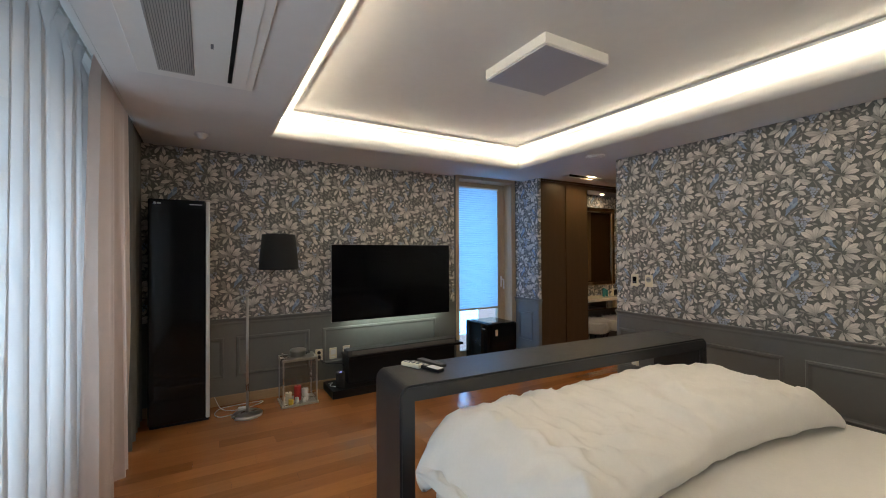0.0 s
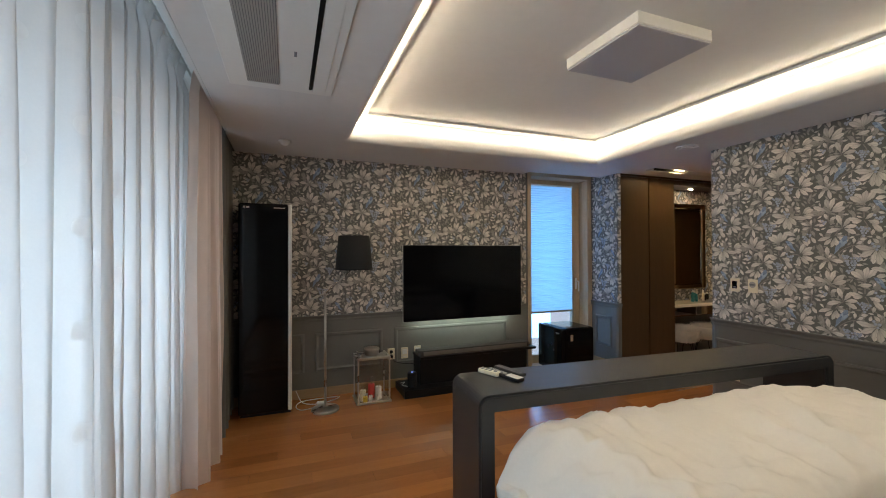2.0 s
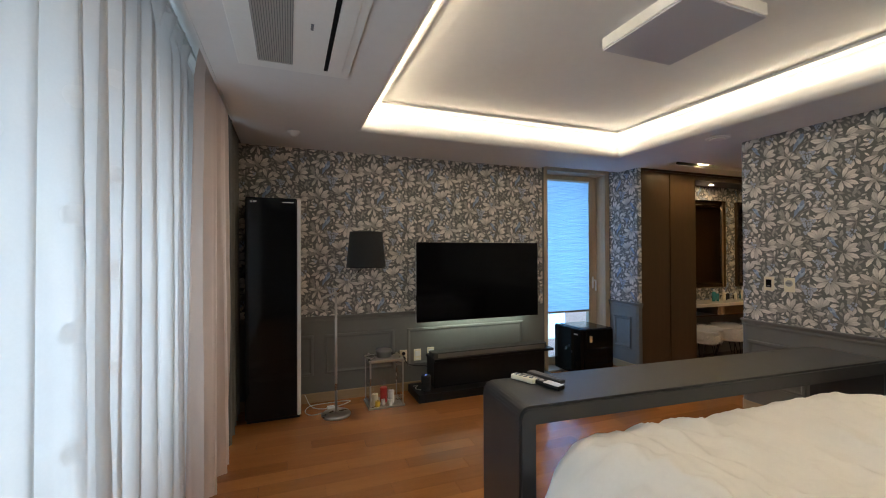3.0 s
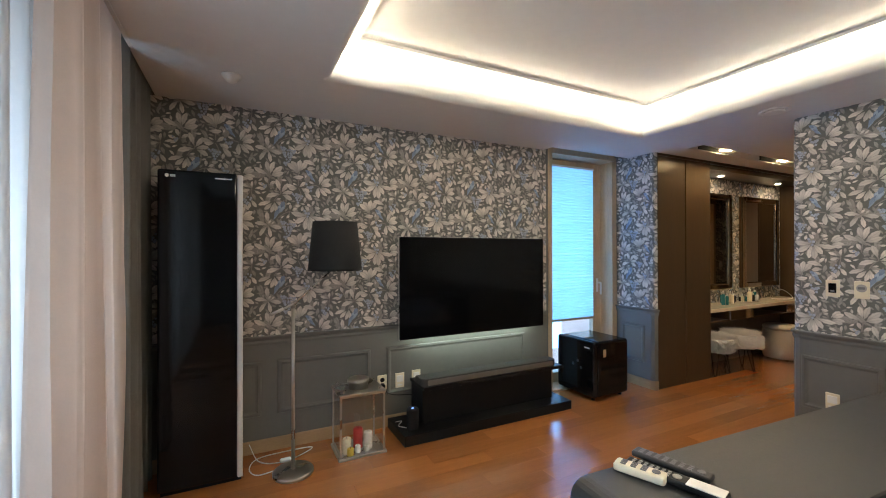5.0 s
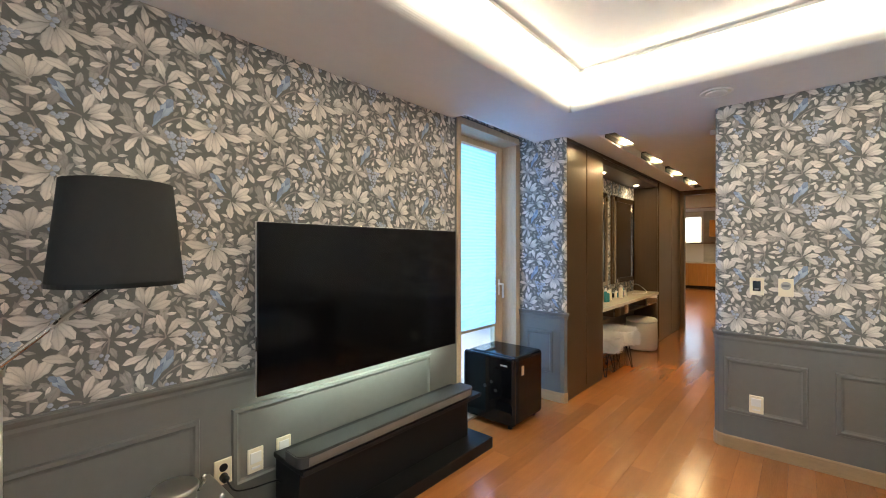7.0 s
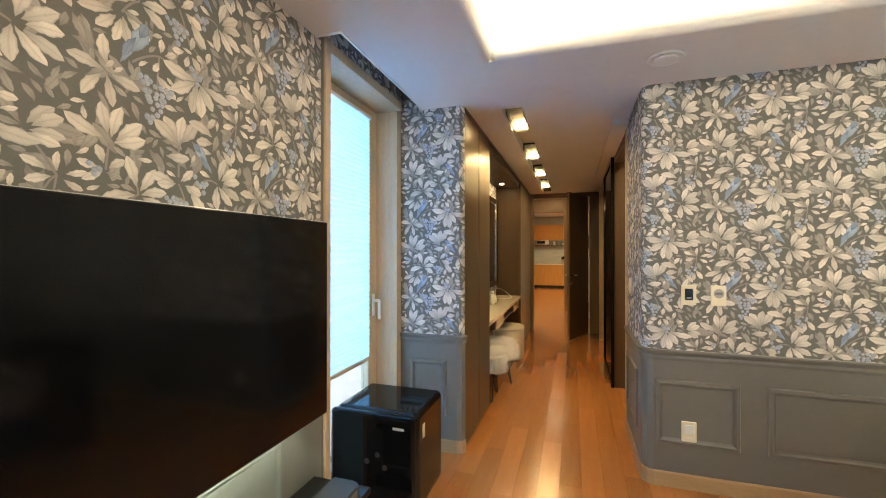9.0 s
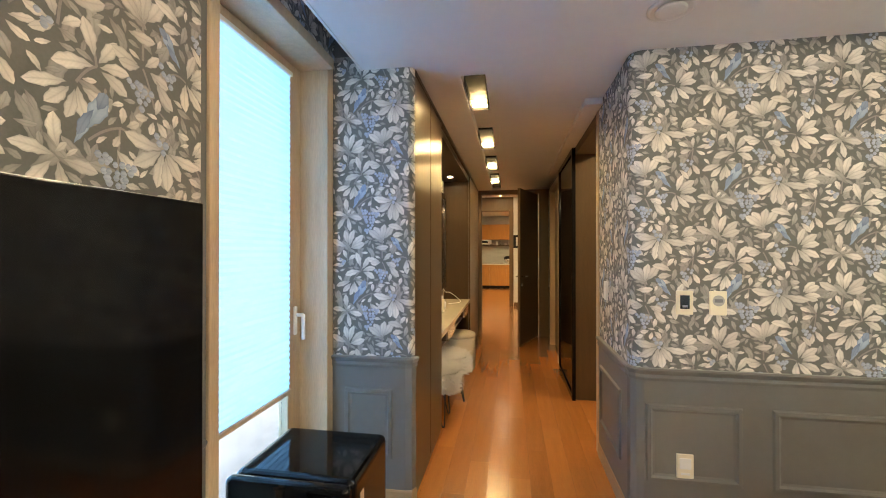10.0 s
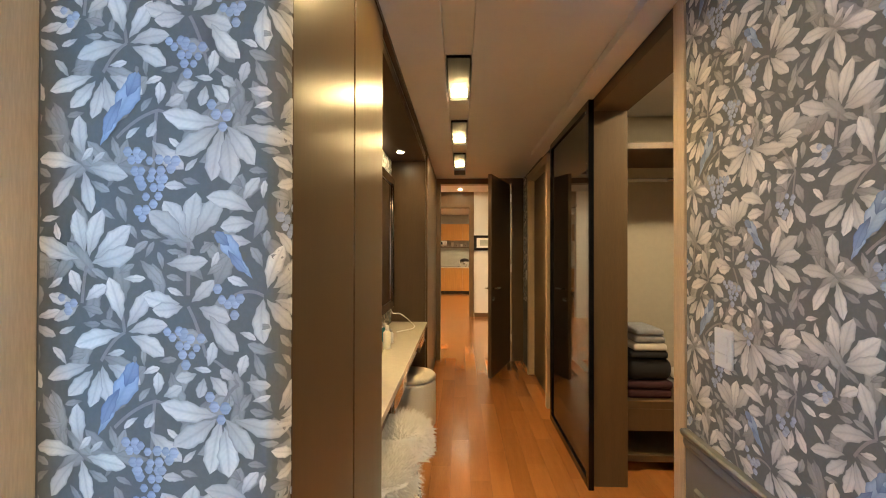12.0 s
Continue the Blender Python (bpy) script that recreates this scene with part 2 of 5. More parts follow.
M_LED = glow("led_strip", (1.0, 0.84, 0.60), 15.5)
M_DOWN = glow("downlight_lens", (1.0, 0.70, 0.345), 78.0)
M_SPOT = glow("spot_lens", (1.0, 0.80, 0.55), 80.0)
# emitter added for the pale glow on the panelling below the television
M_WALLGLOW = glow("added_wall_glow", (0.84, 1.0, 0.86), 19.0)
M_DIFF = mat("light_diffuser", (0.50, 0.50, 0.55), 0.5, vary=0.02)
# for the added panels that light hall and kitchen from out of view
M_PANELLIGHT = glow("unseen_panel_glow", (1.0, 0.80, 0.52), 28.0)
M_VENT = mat("warm_grey_plastic", (0.40, 0.385, 0.36), 0.5, vary=0.04)
M_RED = mat("red_wax", (0.55, 0.03, 0.03), 0.5)
M_YELLOW = mat("yellow_wax", (0.75, 0.55, 0.08), 0.5)
M_WAX = mat("white_wax", (0.72, 0.70, 0.68), 0.5)
M_TEAL = mat("teal_bottle", (0.05, 0.25, 0.27), 0.2)
M_OUT = mat("pale_paving", (0.68, 0.69, 0.70), 0.9, vary=0.2, scale=8)
M_MAROON = mat("maroon_knit", (0.06, 0.02, 0.025), 0.9, vary=0.2, scale=30)
M_KNIT = mat("grey_knit", (0.30, 0.30, 0.31), 0.9, vary=0.2, scale=30)
M_DARKKNIT = mat("black_knit", (0.02, 0.02, 0.022), 0.9, vary=0.2, scale=30)

# ---- building helpers ----


def link(name, bm, material, smooth=False):
    me = bpy.data.meshes.new(name)
    bm.normal_update()
    bm.to_mesh(me)
    bm.free()
    for m in (material if isinstance(material, (list, tuple)) else [material]):
        me.materials.append(m)
    if smooth:
        me.polygons.foreach_set("use_smooth", [True] * len(me.polygons))
    return new(name, me)




def thing(name, at, label, category, group="", kind=""):
    """An Empty at the thing's base. Parts are built in its own coordinates."""
    ob = new(name)
    ob.empty_display_size = 0.05
    ob.matrix_basis = at if isinstance(at, Matrix) else pose(*at)
    return tagged(ob, label, category, group, kind)


def kid(name, bm, material, parent, label="", smooth=False):
    """A part in its parent's coordinates."""
    ob = link(name, bm, material, smooth)
    ob.parent = parent
    if label:
        tagged(ob, label)
    return ob


def structure(name, bm, material, label, category, smooth=False):
    return tagged(link(name, bm, material, smooth), label, category, kind="structure")


def box(x0, x1, y0, y1, z0, z1, bevel=0.0, segments=2, bm=None):
    """A box in a fresh bmesh, or added to bm."""
    one = bmesh.new()
    bmesh.ops.create_cube(one, size=1)
    bmesh.ops.transform(one, matrix=Matrix.Translation(((x0 + x1) / 2, (y0 + y1) / 2, (z0 + z1) / 2)) @ Matrix.Diagonal((abs(x1 - x0), abs(y1 - y0), abs(z1 - z0), 1)), verts=one.verts)
    if bevel:
        bmesh.ops.bevel(one, geom=one.edges, offset=bevel, segments=segments, affect="EDGES", profile=0.5)
    return join(bm, one)


def join(bm, one):
    if bm is None:
        return one
    me = bpy.data.meshes.new("scratch")
    one.to_mesh(me)
    one.free()
    bm.from_mesh(me)
    bpy.data.meshes.remove(me)
    return bm


def lathe(profile, segments=32, at=(0, 0, 0), bm=None, cap=True):
    """Rings of (radius, height), turned round the upright axis."""
    one = bmesh.new()
    rings = [[one.verts.new((at[0] + r * math.cos(2 * math.pi * i / segments), at[1] + r * math.sin(2 * math.pi * i / segments), at[2] + z)) for i in range(segments)] for r, z in profile]
    for a, b in zip(rings, rings[1:]):
        for i in range(segments):
            one.faces.new((a[i], a[(i + 1) % segments], b[(i + 1) % segments], b[i]))
    if cap:
        one.faces.new(rings[0][::-1])
        one.faces.new(rings[-1])
    bmesh.ops.recalc_face_normals(one, faces=one.faces)
    return join(bm, one)


def tube(points, radius, segments=8, bm=None):
    """A round bar along the points."""
    one = bmesh.new()
    pts = [Vector(p) for p in points]
    rings = []
    for i, p in enumerate(pts):
        d = (pts[min(i + 1, len(pts) - 1)] - pts[max(i - 1, 0)]).normalized()
        q = d.to_track_quat("Z", "Y")
        rings.append([one.verts.new(p + q @ Vector((radius * math.cos(2 * math.pi * k / segments), radius * math.sin(2 * math.pi * k / segments), 0))) for k in range(segments)])
    for a, b in zip(rings, rings[1:]):
        for k in range(segments):
            one.faces.new((a[k], a[(k + 1) % segments], b[(k + 1) % segments], b[k]))
    one.faces.new(rings[0][::-1])
    one.faces.new(rings[-1])
    bmesh.ops.recalc_face_normals(one, faces=one.faces)
    return join(bm, one)


def extrude_profile(profile, lo, hi, axis="y"):
    """A closed outline, drawn out along an axis. axis y: outline is (x, z); axis x: (y, z); axis z: (x, y)."""
    bm = bmesh.new()

    def place(p, t):
        return {"y": (p[0], t, p[1]), "x": (t, p[0], p[1]), "z": (p[0], p[1], t)}[axis]
    a = [bm.verts.new(place(p, lo)) for p in profile]
    b = [bm.verts.new(place(p, hi)) for p in profile]
    n = len(profile)
    for i in range(n):
        bm.faces.new((a[i], a[(i + 1) % n], b[(i + 1) % n], b[i]))
    bm.faces.new(a[::-1])
    bm.faces.new(b)
    bmesh.ops.recalc_face_normals(bm, faces=bm.faces)
    return bm


def smooth_path(points, steps=8):
    """A rounded line through the points."""
    p = [Vector(q) for q in points]
    p = [2 * p[0] - p[1]] + p + [2 * p[-1] - p[-2]]
    out = []
    for i in range(1, len(p) - 2):
        for k in range(steps):
            t = k / steps
            out.append(0.5 * (2 * p[i] + (p[i + 1] - p[i - 1]) * t + (2 * p[i - 1] - 5 * p[i] + 4 * p[i + 1] - p[i + 2]) * t * t + (3 * p[i] - p[i - 1] - 3 * p[i + 1] + p[i + 2]) * t ** 3))
    return out + [p[-2]]


# ---- plan ----
CEIL = 2.362          # lowered ceiling
TRAY = 2.575          # raised ceiling of the tray
TVW = 5.0             # wall behind the television
SWX = 4.55            # wall with the switches
SIDE = 3.475          # corridor's south wall
PILX = 4.54           # papered pier beside the glass door
CLOS = 4.58           # corridor's wardrobe fronts
RAIL = 0.80           # top of the chair rail
SOUTH = -1.3
END = 9.10            # end of the dressing corridor
HALL = 12.58          # far wall of the hall

# ---- shell ----
structure("wall_north", box(-0.45, 3.545, TVW, TVW + 0.35, 0, 2.75), M_GROUND, "bedroom wall papered in dark grey leaf print above grey panelling", "wall")
north = bpy.data.objects["wall_north"]
pier = extrude_profile([(PILX, 5.36), (PILX, 4.616)] + [(PILX + 0.036 - 0.036 * math.cos(a), 4.616 - 0.036 * math.sin(a)) for a in np.linspace(0.2, math.pi / 2, 6)] + [(PILX + 0.036, 5.36)], 0, 2.75, "z")
pier_ob = structure("wall_pier", pier, M_GROUND, "narrow papered pier with a rounded corner beside the glass door", "wall")
east = extrude_profile([(SWX, SOUTH), (SWX, SIDE - 0.06)] + [(SWX + 0.06 - 0.06 * math.cos(a), SIDE - 0.06 + 0.06 * math.sin(a)) for a in np.linspace(0.2, math.pi / 2, 6)] + [(5.278, SIDE), (5.278, SIDE - 0.2), (4.75, SIDE - 0.2), (4.75, SOUTH)], 0, 2.75, "z")
east_ob = structure("wall_east", east, M_GROUND, "bedroom wall with rounded outer corner, leaf wallpaper above grey panelling", "wall")
structure("wall_south", box(-0.45, 4.75, SOUTH - 0.2, SOUTH, 0, 2.75), M_GREY, "plain grey wall closing the bedroom", "wall")
bm = box(-0.45, -0.25, SOUTH, TVW, 0, 0.35)
box(-0.45, -0.25, SOUTH, TVW, 2.12, 2.75, bm=bm)
box(-0.45, -0.25, SOUTH, -0.9, 0.35, 2.12, bm=bm)
box(-0.45, -0.25, 4.3, TVW, 0.35, 2.12, bm=bm)
structure("wall_west", bm, M_PLASTER, "window wall behind the curtains, painted white", "wall")
bm = box(3.545, 4.745, 5.36, 5.44, 2.42, 2.75)
box(3.545, PILX, 5.03, 5.36, 2.42, 2.75, bm=bm)
head = structure("wall_door_head", bm, M_GROUND, "papered strip of wall above the glass door", "wall")

# lowered ceiling with the tray opening, the curtain pocket and the notch over the glass door
LIPX0, LIPX1, LIPY0, LIPY1 = 1.335, 3.93, -0.1, 4.262
TH = 0.02
RN = 0.045
SX0, SX1, SY0, SY1 = LIPX0 - RN, LIPX1 + RN, LIPY0 - RN, LIPY1 + RN
bm = box(0.41, SX0, SOUTH, TVW, CEIL, CEIL + TH)
box(SX0, SX1, SOUTH, SY0, CEIL, CEIL + TH, bm=bm)
box(SX0, SX1, SY1, 4.875, CEIL, CEIL + TH, bm=bm)
box(SX0, 3.49, 4.875, TVW, CEIL, CEIL + TH, bm=bm)
box(SX1, 4.56, SOUTH, 4.875, CEIL, CEIL + TH, bm=bm)
# corridor, with a recessed light slot
box(4.56, END + 0.02, 4.345, 4.68, CEIL, CEIL + TH, bm=bm)
box(4.56, END + 0.02, 3.2, 4.205, CEIL, CEIL + TH, bm=bm)
box(4.56, 4.70, 4.205, 4.345, CEIL, CEIL + TH, bm=bm)
box(8.95, END + 0.02, 4.205, 4.345, CEIL, CEIL + TH, bm=bm)
structure("ceiling", bm, M_CEIL, "lowered white plaster ceiling round a lit tray", "ceiling")
bm = box(LIPX0 - 0.02, LIPX0, LIPY0, LIPY1, CEIL + RN, TRAY)
box(LIPX1, LIPX1 + 0.02, LIPY0, LIPY1, CEIL + RN, TRAY, bm=bm)
box(LIPX0, LIPX1, LIPY0 - 0.02, LIPY0, CEIL + RN, TRAY, bm=bm)
box(LIPX0, LIPX1, LIPY1, LIPY1 + 0.02, CEIL + RN, TRAY, bm=bm)
box(LIPX0 - 0.02, LIPX1 + 0.02, LIPY0 - 0.02, LIPY1 + 0.02, TRAY, TRAY + 0.02, bm=bm)
for along, lo, hi, c, sgn in (("y", LIPY0, LIPY1, LIPX0, -1), ("y", LIPY0, LIPY1, LIPX1, 1), ("x", SX0, SX1, LIPY0, -1), ("x", SX0, SX1, LIPY1, 1)):
    arc = [(c + sgn * (RN - RN * math.cos(a)), CEIL + RN - RN * math.sin(a)) for a in np.linspace(0, math.pi / 2, 8)]
    join(bm, extrude_profile(arc + [(c + sgn * RN, CEIL + RN)], lo, hi, along))
structure("ceiling_tray", bm, M_CEIL, "raised white ceiling tray with glowing edges", "ceiling")
bm = box(-0.45, 4.75, SOUTH - 0.2, 5.5, 2.75, 2.85)
box(4.75, END + 0.1, 2.0, 5.7, 2.75, 2.85, bm=bm)
structure("ceiling_slab", bm, M_PLASTER, "plain slab closing the rooms above", "ceiling")
bm = box(0.392, 0.408, SOUTH, TVW, CEIL, 2.75)
structure("trim_curtain_pocket", bm, M_CEIL, "white board edging the curtain pocket", "trim")
bm = box(3.474, 3.488, 4.862, TVW, CEIL - 0.004, 2.6)
box(3.488, 4.558, 4.862, 4.874, CEIL - 0.004, 2.6, bm=bm)
structure("trim_door_pocket", bm, M_WHITE, "thin white edge of the blind pocket above the glass door", "trim")
# molding ring and the strip of light behind it
IN = 0.112
bm = None
for x0, x1, y0, y1 in ((LIPX0 + IN, LIPX0 + IN + 0.014, LIPY0 + IN, LIPY1 - IN), (LIPX1 - IN - 0.014, LIPX1 - IN, LIPY0 + IN, LIPY1 - IN),
                       (LIPX0 + IN + 0.014, LIPX1 - IN - 0.014, LIPY0 + IN, LIPY0 + IN + 0.014), (LIPX0 + IN + 0.014, LIPX1 - IN - 0.014, LIPY1 - IN - 0.014, LIPY1 - IN)):
    bm = box(x0, x1, y0, y1, 2.556, TRAY - 0.001, bm=bm)
structure("trim_tray_molding", bm, M_CEIL, "thin white molding line round the ceiling tray", "trim")
for x0, x1, y0, y1 in ((LIPX0 + 0.001, LIPX0 + 0.013, LIPY0 + 0.05, LIPY1 - 0.05), (LIPX1 - 0.013, LIPX1 - 0.001, LIPY0 + 0.05, LIPY1 - 0.05),
                       (LIPX0 + 0.05, LIPX1 - 0.05, LIPY0 + 0.001, LIPY0 + 0.013), (LIPX0 + 0.05, LIPX1 - 0.05, LIPY1 - 0.013, LIPY1 - 0.001)):
    led = thing("led_strip", (x0, y0, 2.485), "warm white lit strip hidden in the ceiling tray edge", "light", "tray lights")
    kid("tape", box(0, x1 - x0, 0, y1 - y0, 0.0, 0.035), M_LED, led)

# corridor shell
structure("wall_corridor_slot", box(4.70, 8.95, 4.205, 4.345, 2.44, 2.46), M_CEIL, "inside of the recessed light slot", "ceiling")
bm = box(4.70, 8.95, 4.345, 4.35, CEIL + TH, 2.44)
box(4.70, 8.95, 4.2, 4.205, CEIL + TH, 2.44, bm=bm)
structure("trim_light_slot", bm, M_CEIL, "cheeks of the recessed light slot", "trim")
structure("wall_niche_back", box(5.459, 7.704, 4.93, 5.2, 0, 2.75), M_GROUND, "papered back wall of the dressing table niche", "wall")
bm = box(END, END + 0.12, 4.60, 5.25, 0, 2.75)
box(END, END + 0.12, 3.60, 4.60, 2.30, 2.75, bm=bm)
box(END, END + 0.12, 2.0, 3.60, 0, 2.75, bm=bm)
structure("wall_corridor_end", bm, M_BROWN, "brown end wall of the dressing corridor around the doorway", "wall")
bm = box(6.34, 7.50, SIDE - 0.2, SIDE - 0.02, 0, 2.75)
box(5.279, 6.34, SIDE - 0.2, SIDE - 0.02, 2.32, 2.75, bm=bm)
box(7.50, END, SIDE - 0.2, SIDE - 0.02, 2.30, 2.75, bm=bm)
box(8.60, END, SIDE - 0.2, SIDE - 0.02, 0, 2.30, bm=bm)
structure("wall_corridor_south", bm, M_GROUND, "corridor wall behind the sliding glass door", "wall")
# dressing room behind the sliding door
bm = box(4.75, 7.25, 1.4, 1.5, 0, 2.75)
box(7.15, 7.25, 1.5, SIDE - 0.2, 0, 2.75, bm=bm)
structure("wall_dressing_room", bm, M_BEIGEWALL, "beige papered walls of the dressing room", "wall")
structure("ceiling_dressing_room", box(4.75, 7.25, 1.4, 3.2, 2.5, 2.52), M_CEIL, "plain dressing room ceiling", "ceiling")
# hall and kitchen
bm = box(HALL, HALL + 0.15, -1.0, 3.98, 0, 2.75)
box(HALL, HALL + 0.15, 5.2, 8.0, 0, 2.75, bm=bm)
structure("wall_hall_far", bm, M_PLASTER, "white hall wall beside the kitchen opening", "wall")
bm = box(END + 0.12, 18.3, 8.0, 8.2, 0, 2.9)
box(END + 0.12, 18.3, -1.2, -1.0, 0, 2.9, bm=bm)
box(18.1, 18.3, -1.0, 5.65, 0, 2.9, bm=bm)
box(18.1, 18.3, 6.35, 8.0, 0, 2.9, bm=bm)
box(18.1, 18.3, 5.65, 6.35, 0, 1.55, bm=bm)
box(18.1, 18.3, 5.65, 6.35, 2.55, 2.9, bm=bm)
box(END, END + 0.12, -1.0, 2.0, 0, 2.9, bm=bm)
box(END, END + 0.12, 5.25, 8.0, 0, 2.9, bm=bm)
structure("wall_hall_outer", bm, M_PLASTER, "plain white walls closing the hall and kitchen", "wall")
structure("ceiling_hall", box(END + 0.12, 18.3, -1.2, 8.2, 2.70, 2.85), M_CEIL, "white ceiling of hall and kitchen", "ceiling")

# floor: planks over a dark bed
floor = structure("floor", box(END, 18.3, -1.2, 8.2, -0.12, -0.012, bm=box(-0.45, END, -1.5, 5.44, -0.12, -0.012)), M_JOINT, "glossy reddish cherry plank floor", "floor")

# ground outside
structure("ground", box(-400, 400, -400, 400, -0.5, -0.3), M_OUT, "pale paving outside the house", "ground")

# ---- wainscot: rail, panels and baseboard along a wall line ----


def line_of(points):
    pts = [Vector((*p, 0)) for p in points]
    seg = [(b - a).length for a, b in zip(pts, pts[1:])]
    total = sum(seg)

    def at(s):
        """Place and outward normal (to the right hand of the way seen from above) at s along the line."""
        s = max(0, min(total, s))
        for a, b, l in zip(pts, pts[1:], seg):
            if s <= l or b is pts[-1]:
                d = (b - a).normalized()
                return a + d * min(s, l), Vector((d.y, -d.x, 0))
            s -= l
    return at, total


def sweep(at, s0, s1, profile, material, name, parent, label="", step=0.03):
    """A molding: profile of (out, z) run along a wall line."""
    bm = bmesh.new()
    n = max(1, int((s1 - s0) / step))
    rings = []
    for i in range(n + 1):
        p, o = at(s0 + (s1 - s0) * i / n)
        rings.append([bm.verts.new((p.x + o.x * d, p.y + o.y * d, z)) for d, z in profile])
    m = len(profile)
    for a, b in zip(rings, rings[1:]):
        for k in range(m):
            bm.faces.new((a[k], a[(k + 1) % m], b[(k + 1) % m], b[k]))
    bm.faces.new(rings[0])
    bm.faces.new(rings[-1])
    bmesh.ops.recalc_face_normals(bm, faces=bm.faces)
    return kid(name, bm, material, parent, label)


def panel_frame(at, s0, s1, z0, z1, parent):
    """A raised molding in a rectangle."""
    bm = bmesh.new()
    loops = []
    for inset, out in ((0, 0.0055), (0.006, 0.017), (0.022, 0.019), (0.03, 0.010), (0.042, 0.0055)):
        ring = []
        for s, z in ((s0 + inset, z0 + inset), (s1 - inset, z0 + inset), (s1 - inset, z1 - inset), (s0 + inset, z1 - inset)):
            p, o = at(s)
            ring.append(bm.verts.new((p.x + o.x * out, p.y + o.y * out, z)))
        loops.append(ring)
    for a, b in zip(loops, loops[1:]):
        for k in range(4):
            bm.faces.new((a[k], a[(k + 1) % 4], b[(k + 1) % 4], b[k]))
    bmesh.ops.recalc_face_normals(bm, faces=bm.faces)
    kid("panel_molding", bm, M_GREY, parent)


def wainscot(at, total, parent, panels, s0=0.0):
    sweep(at, s0, total, [(0, 0.09), (0.006, 0.09), (0.006, RAIL - 0.06), (0, RAIL - 0.06)], M_GREY, "wainscot", parent, "dark grey painted panelling")
    sweep(at, s0, total, [(0, RAIL - 0.06), (0.012, RAIL - 0.06), (0.016, RAIL - 0.045), (0.014, RAIL - 0.03), (0.024, RAIL - 0.018), (0.028, RAIL - 0.006), (0.022, RAIL), (0, RAIL)], M_GREY, "chair_rail", parent, "grey molded chair rail")
    sweep(at, s0, total, [(0, 0.002), (0.013, 0.002), (0.013, 0.08), (0.009, 0.09), (0, 0.09)], M_BASE, "baseboard", parent, "brown wood baseboard")
    for a, b in panels:
        panel_frame(at, a, b, 0.25, 0.628, parent)


A_TV, L_TV = line_of([(0.0, TVW), (3.52, TVW)])
wainscot(A_TV, L_TV, north, [(0.50, 1.0), (1.10, 1.77), (1.90, 3.25)])
pier_line = [(PILX, 5.034), (PILX, 4.616)] + [(PILX + 0.036 - 0.036 * math.cos(a), 4.616 - 0.036 * math.sin(a)) for a in np.linspace(0.2, math.pi / 2, 6)]
A_P, L_P = line_of([tuple(p) for p in pier_line])
wainscot(A_P, L_P, pier_ob, [(0.07, 0.34)])
east_line = [(5.275, SIDE), (SWX + 0.06, SIDE)] + [(SWX + 0.06 - 0.06 * math.sin(a), SIDE - 0.06 + 0.06 * math.cos(a)) for a in np.linspace(0.2, math.pi / 2, 6)] + [(SWX, SOUTH)]
A_E, L_E = line_of([tuple(p) for p in east_line])
cs = 5.275 - SWX - 0.06 + 0.094
wainscot(A_E, L_E, east_ob, [(0.06, 0.55)] + [(cs + a, cs + b) for a, b in ((0.0, 0.43), (0.555, 1.38), (1.50, 2.33), (2.45, 3.3))])

# ---- wallpaper print ----
REPX, REPZ = 0.52, 0.5257


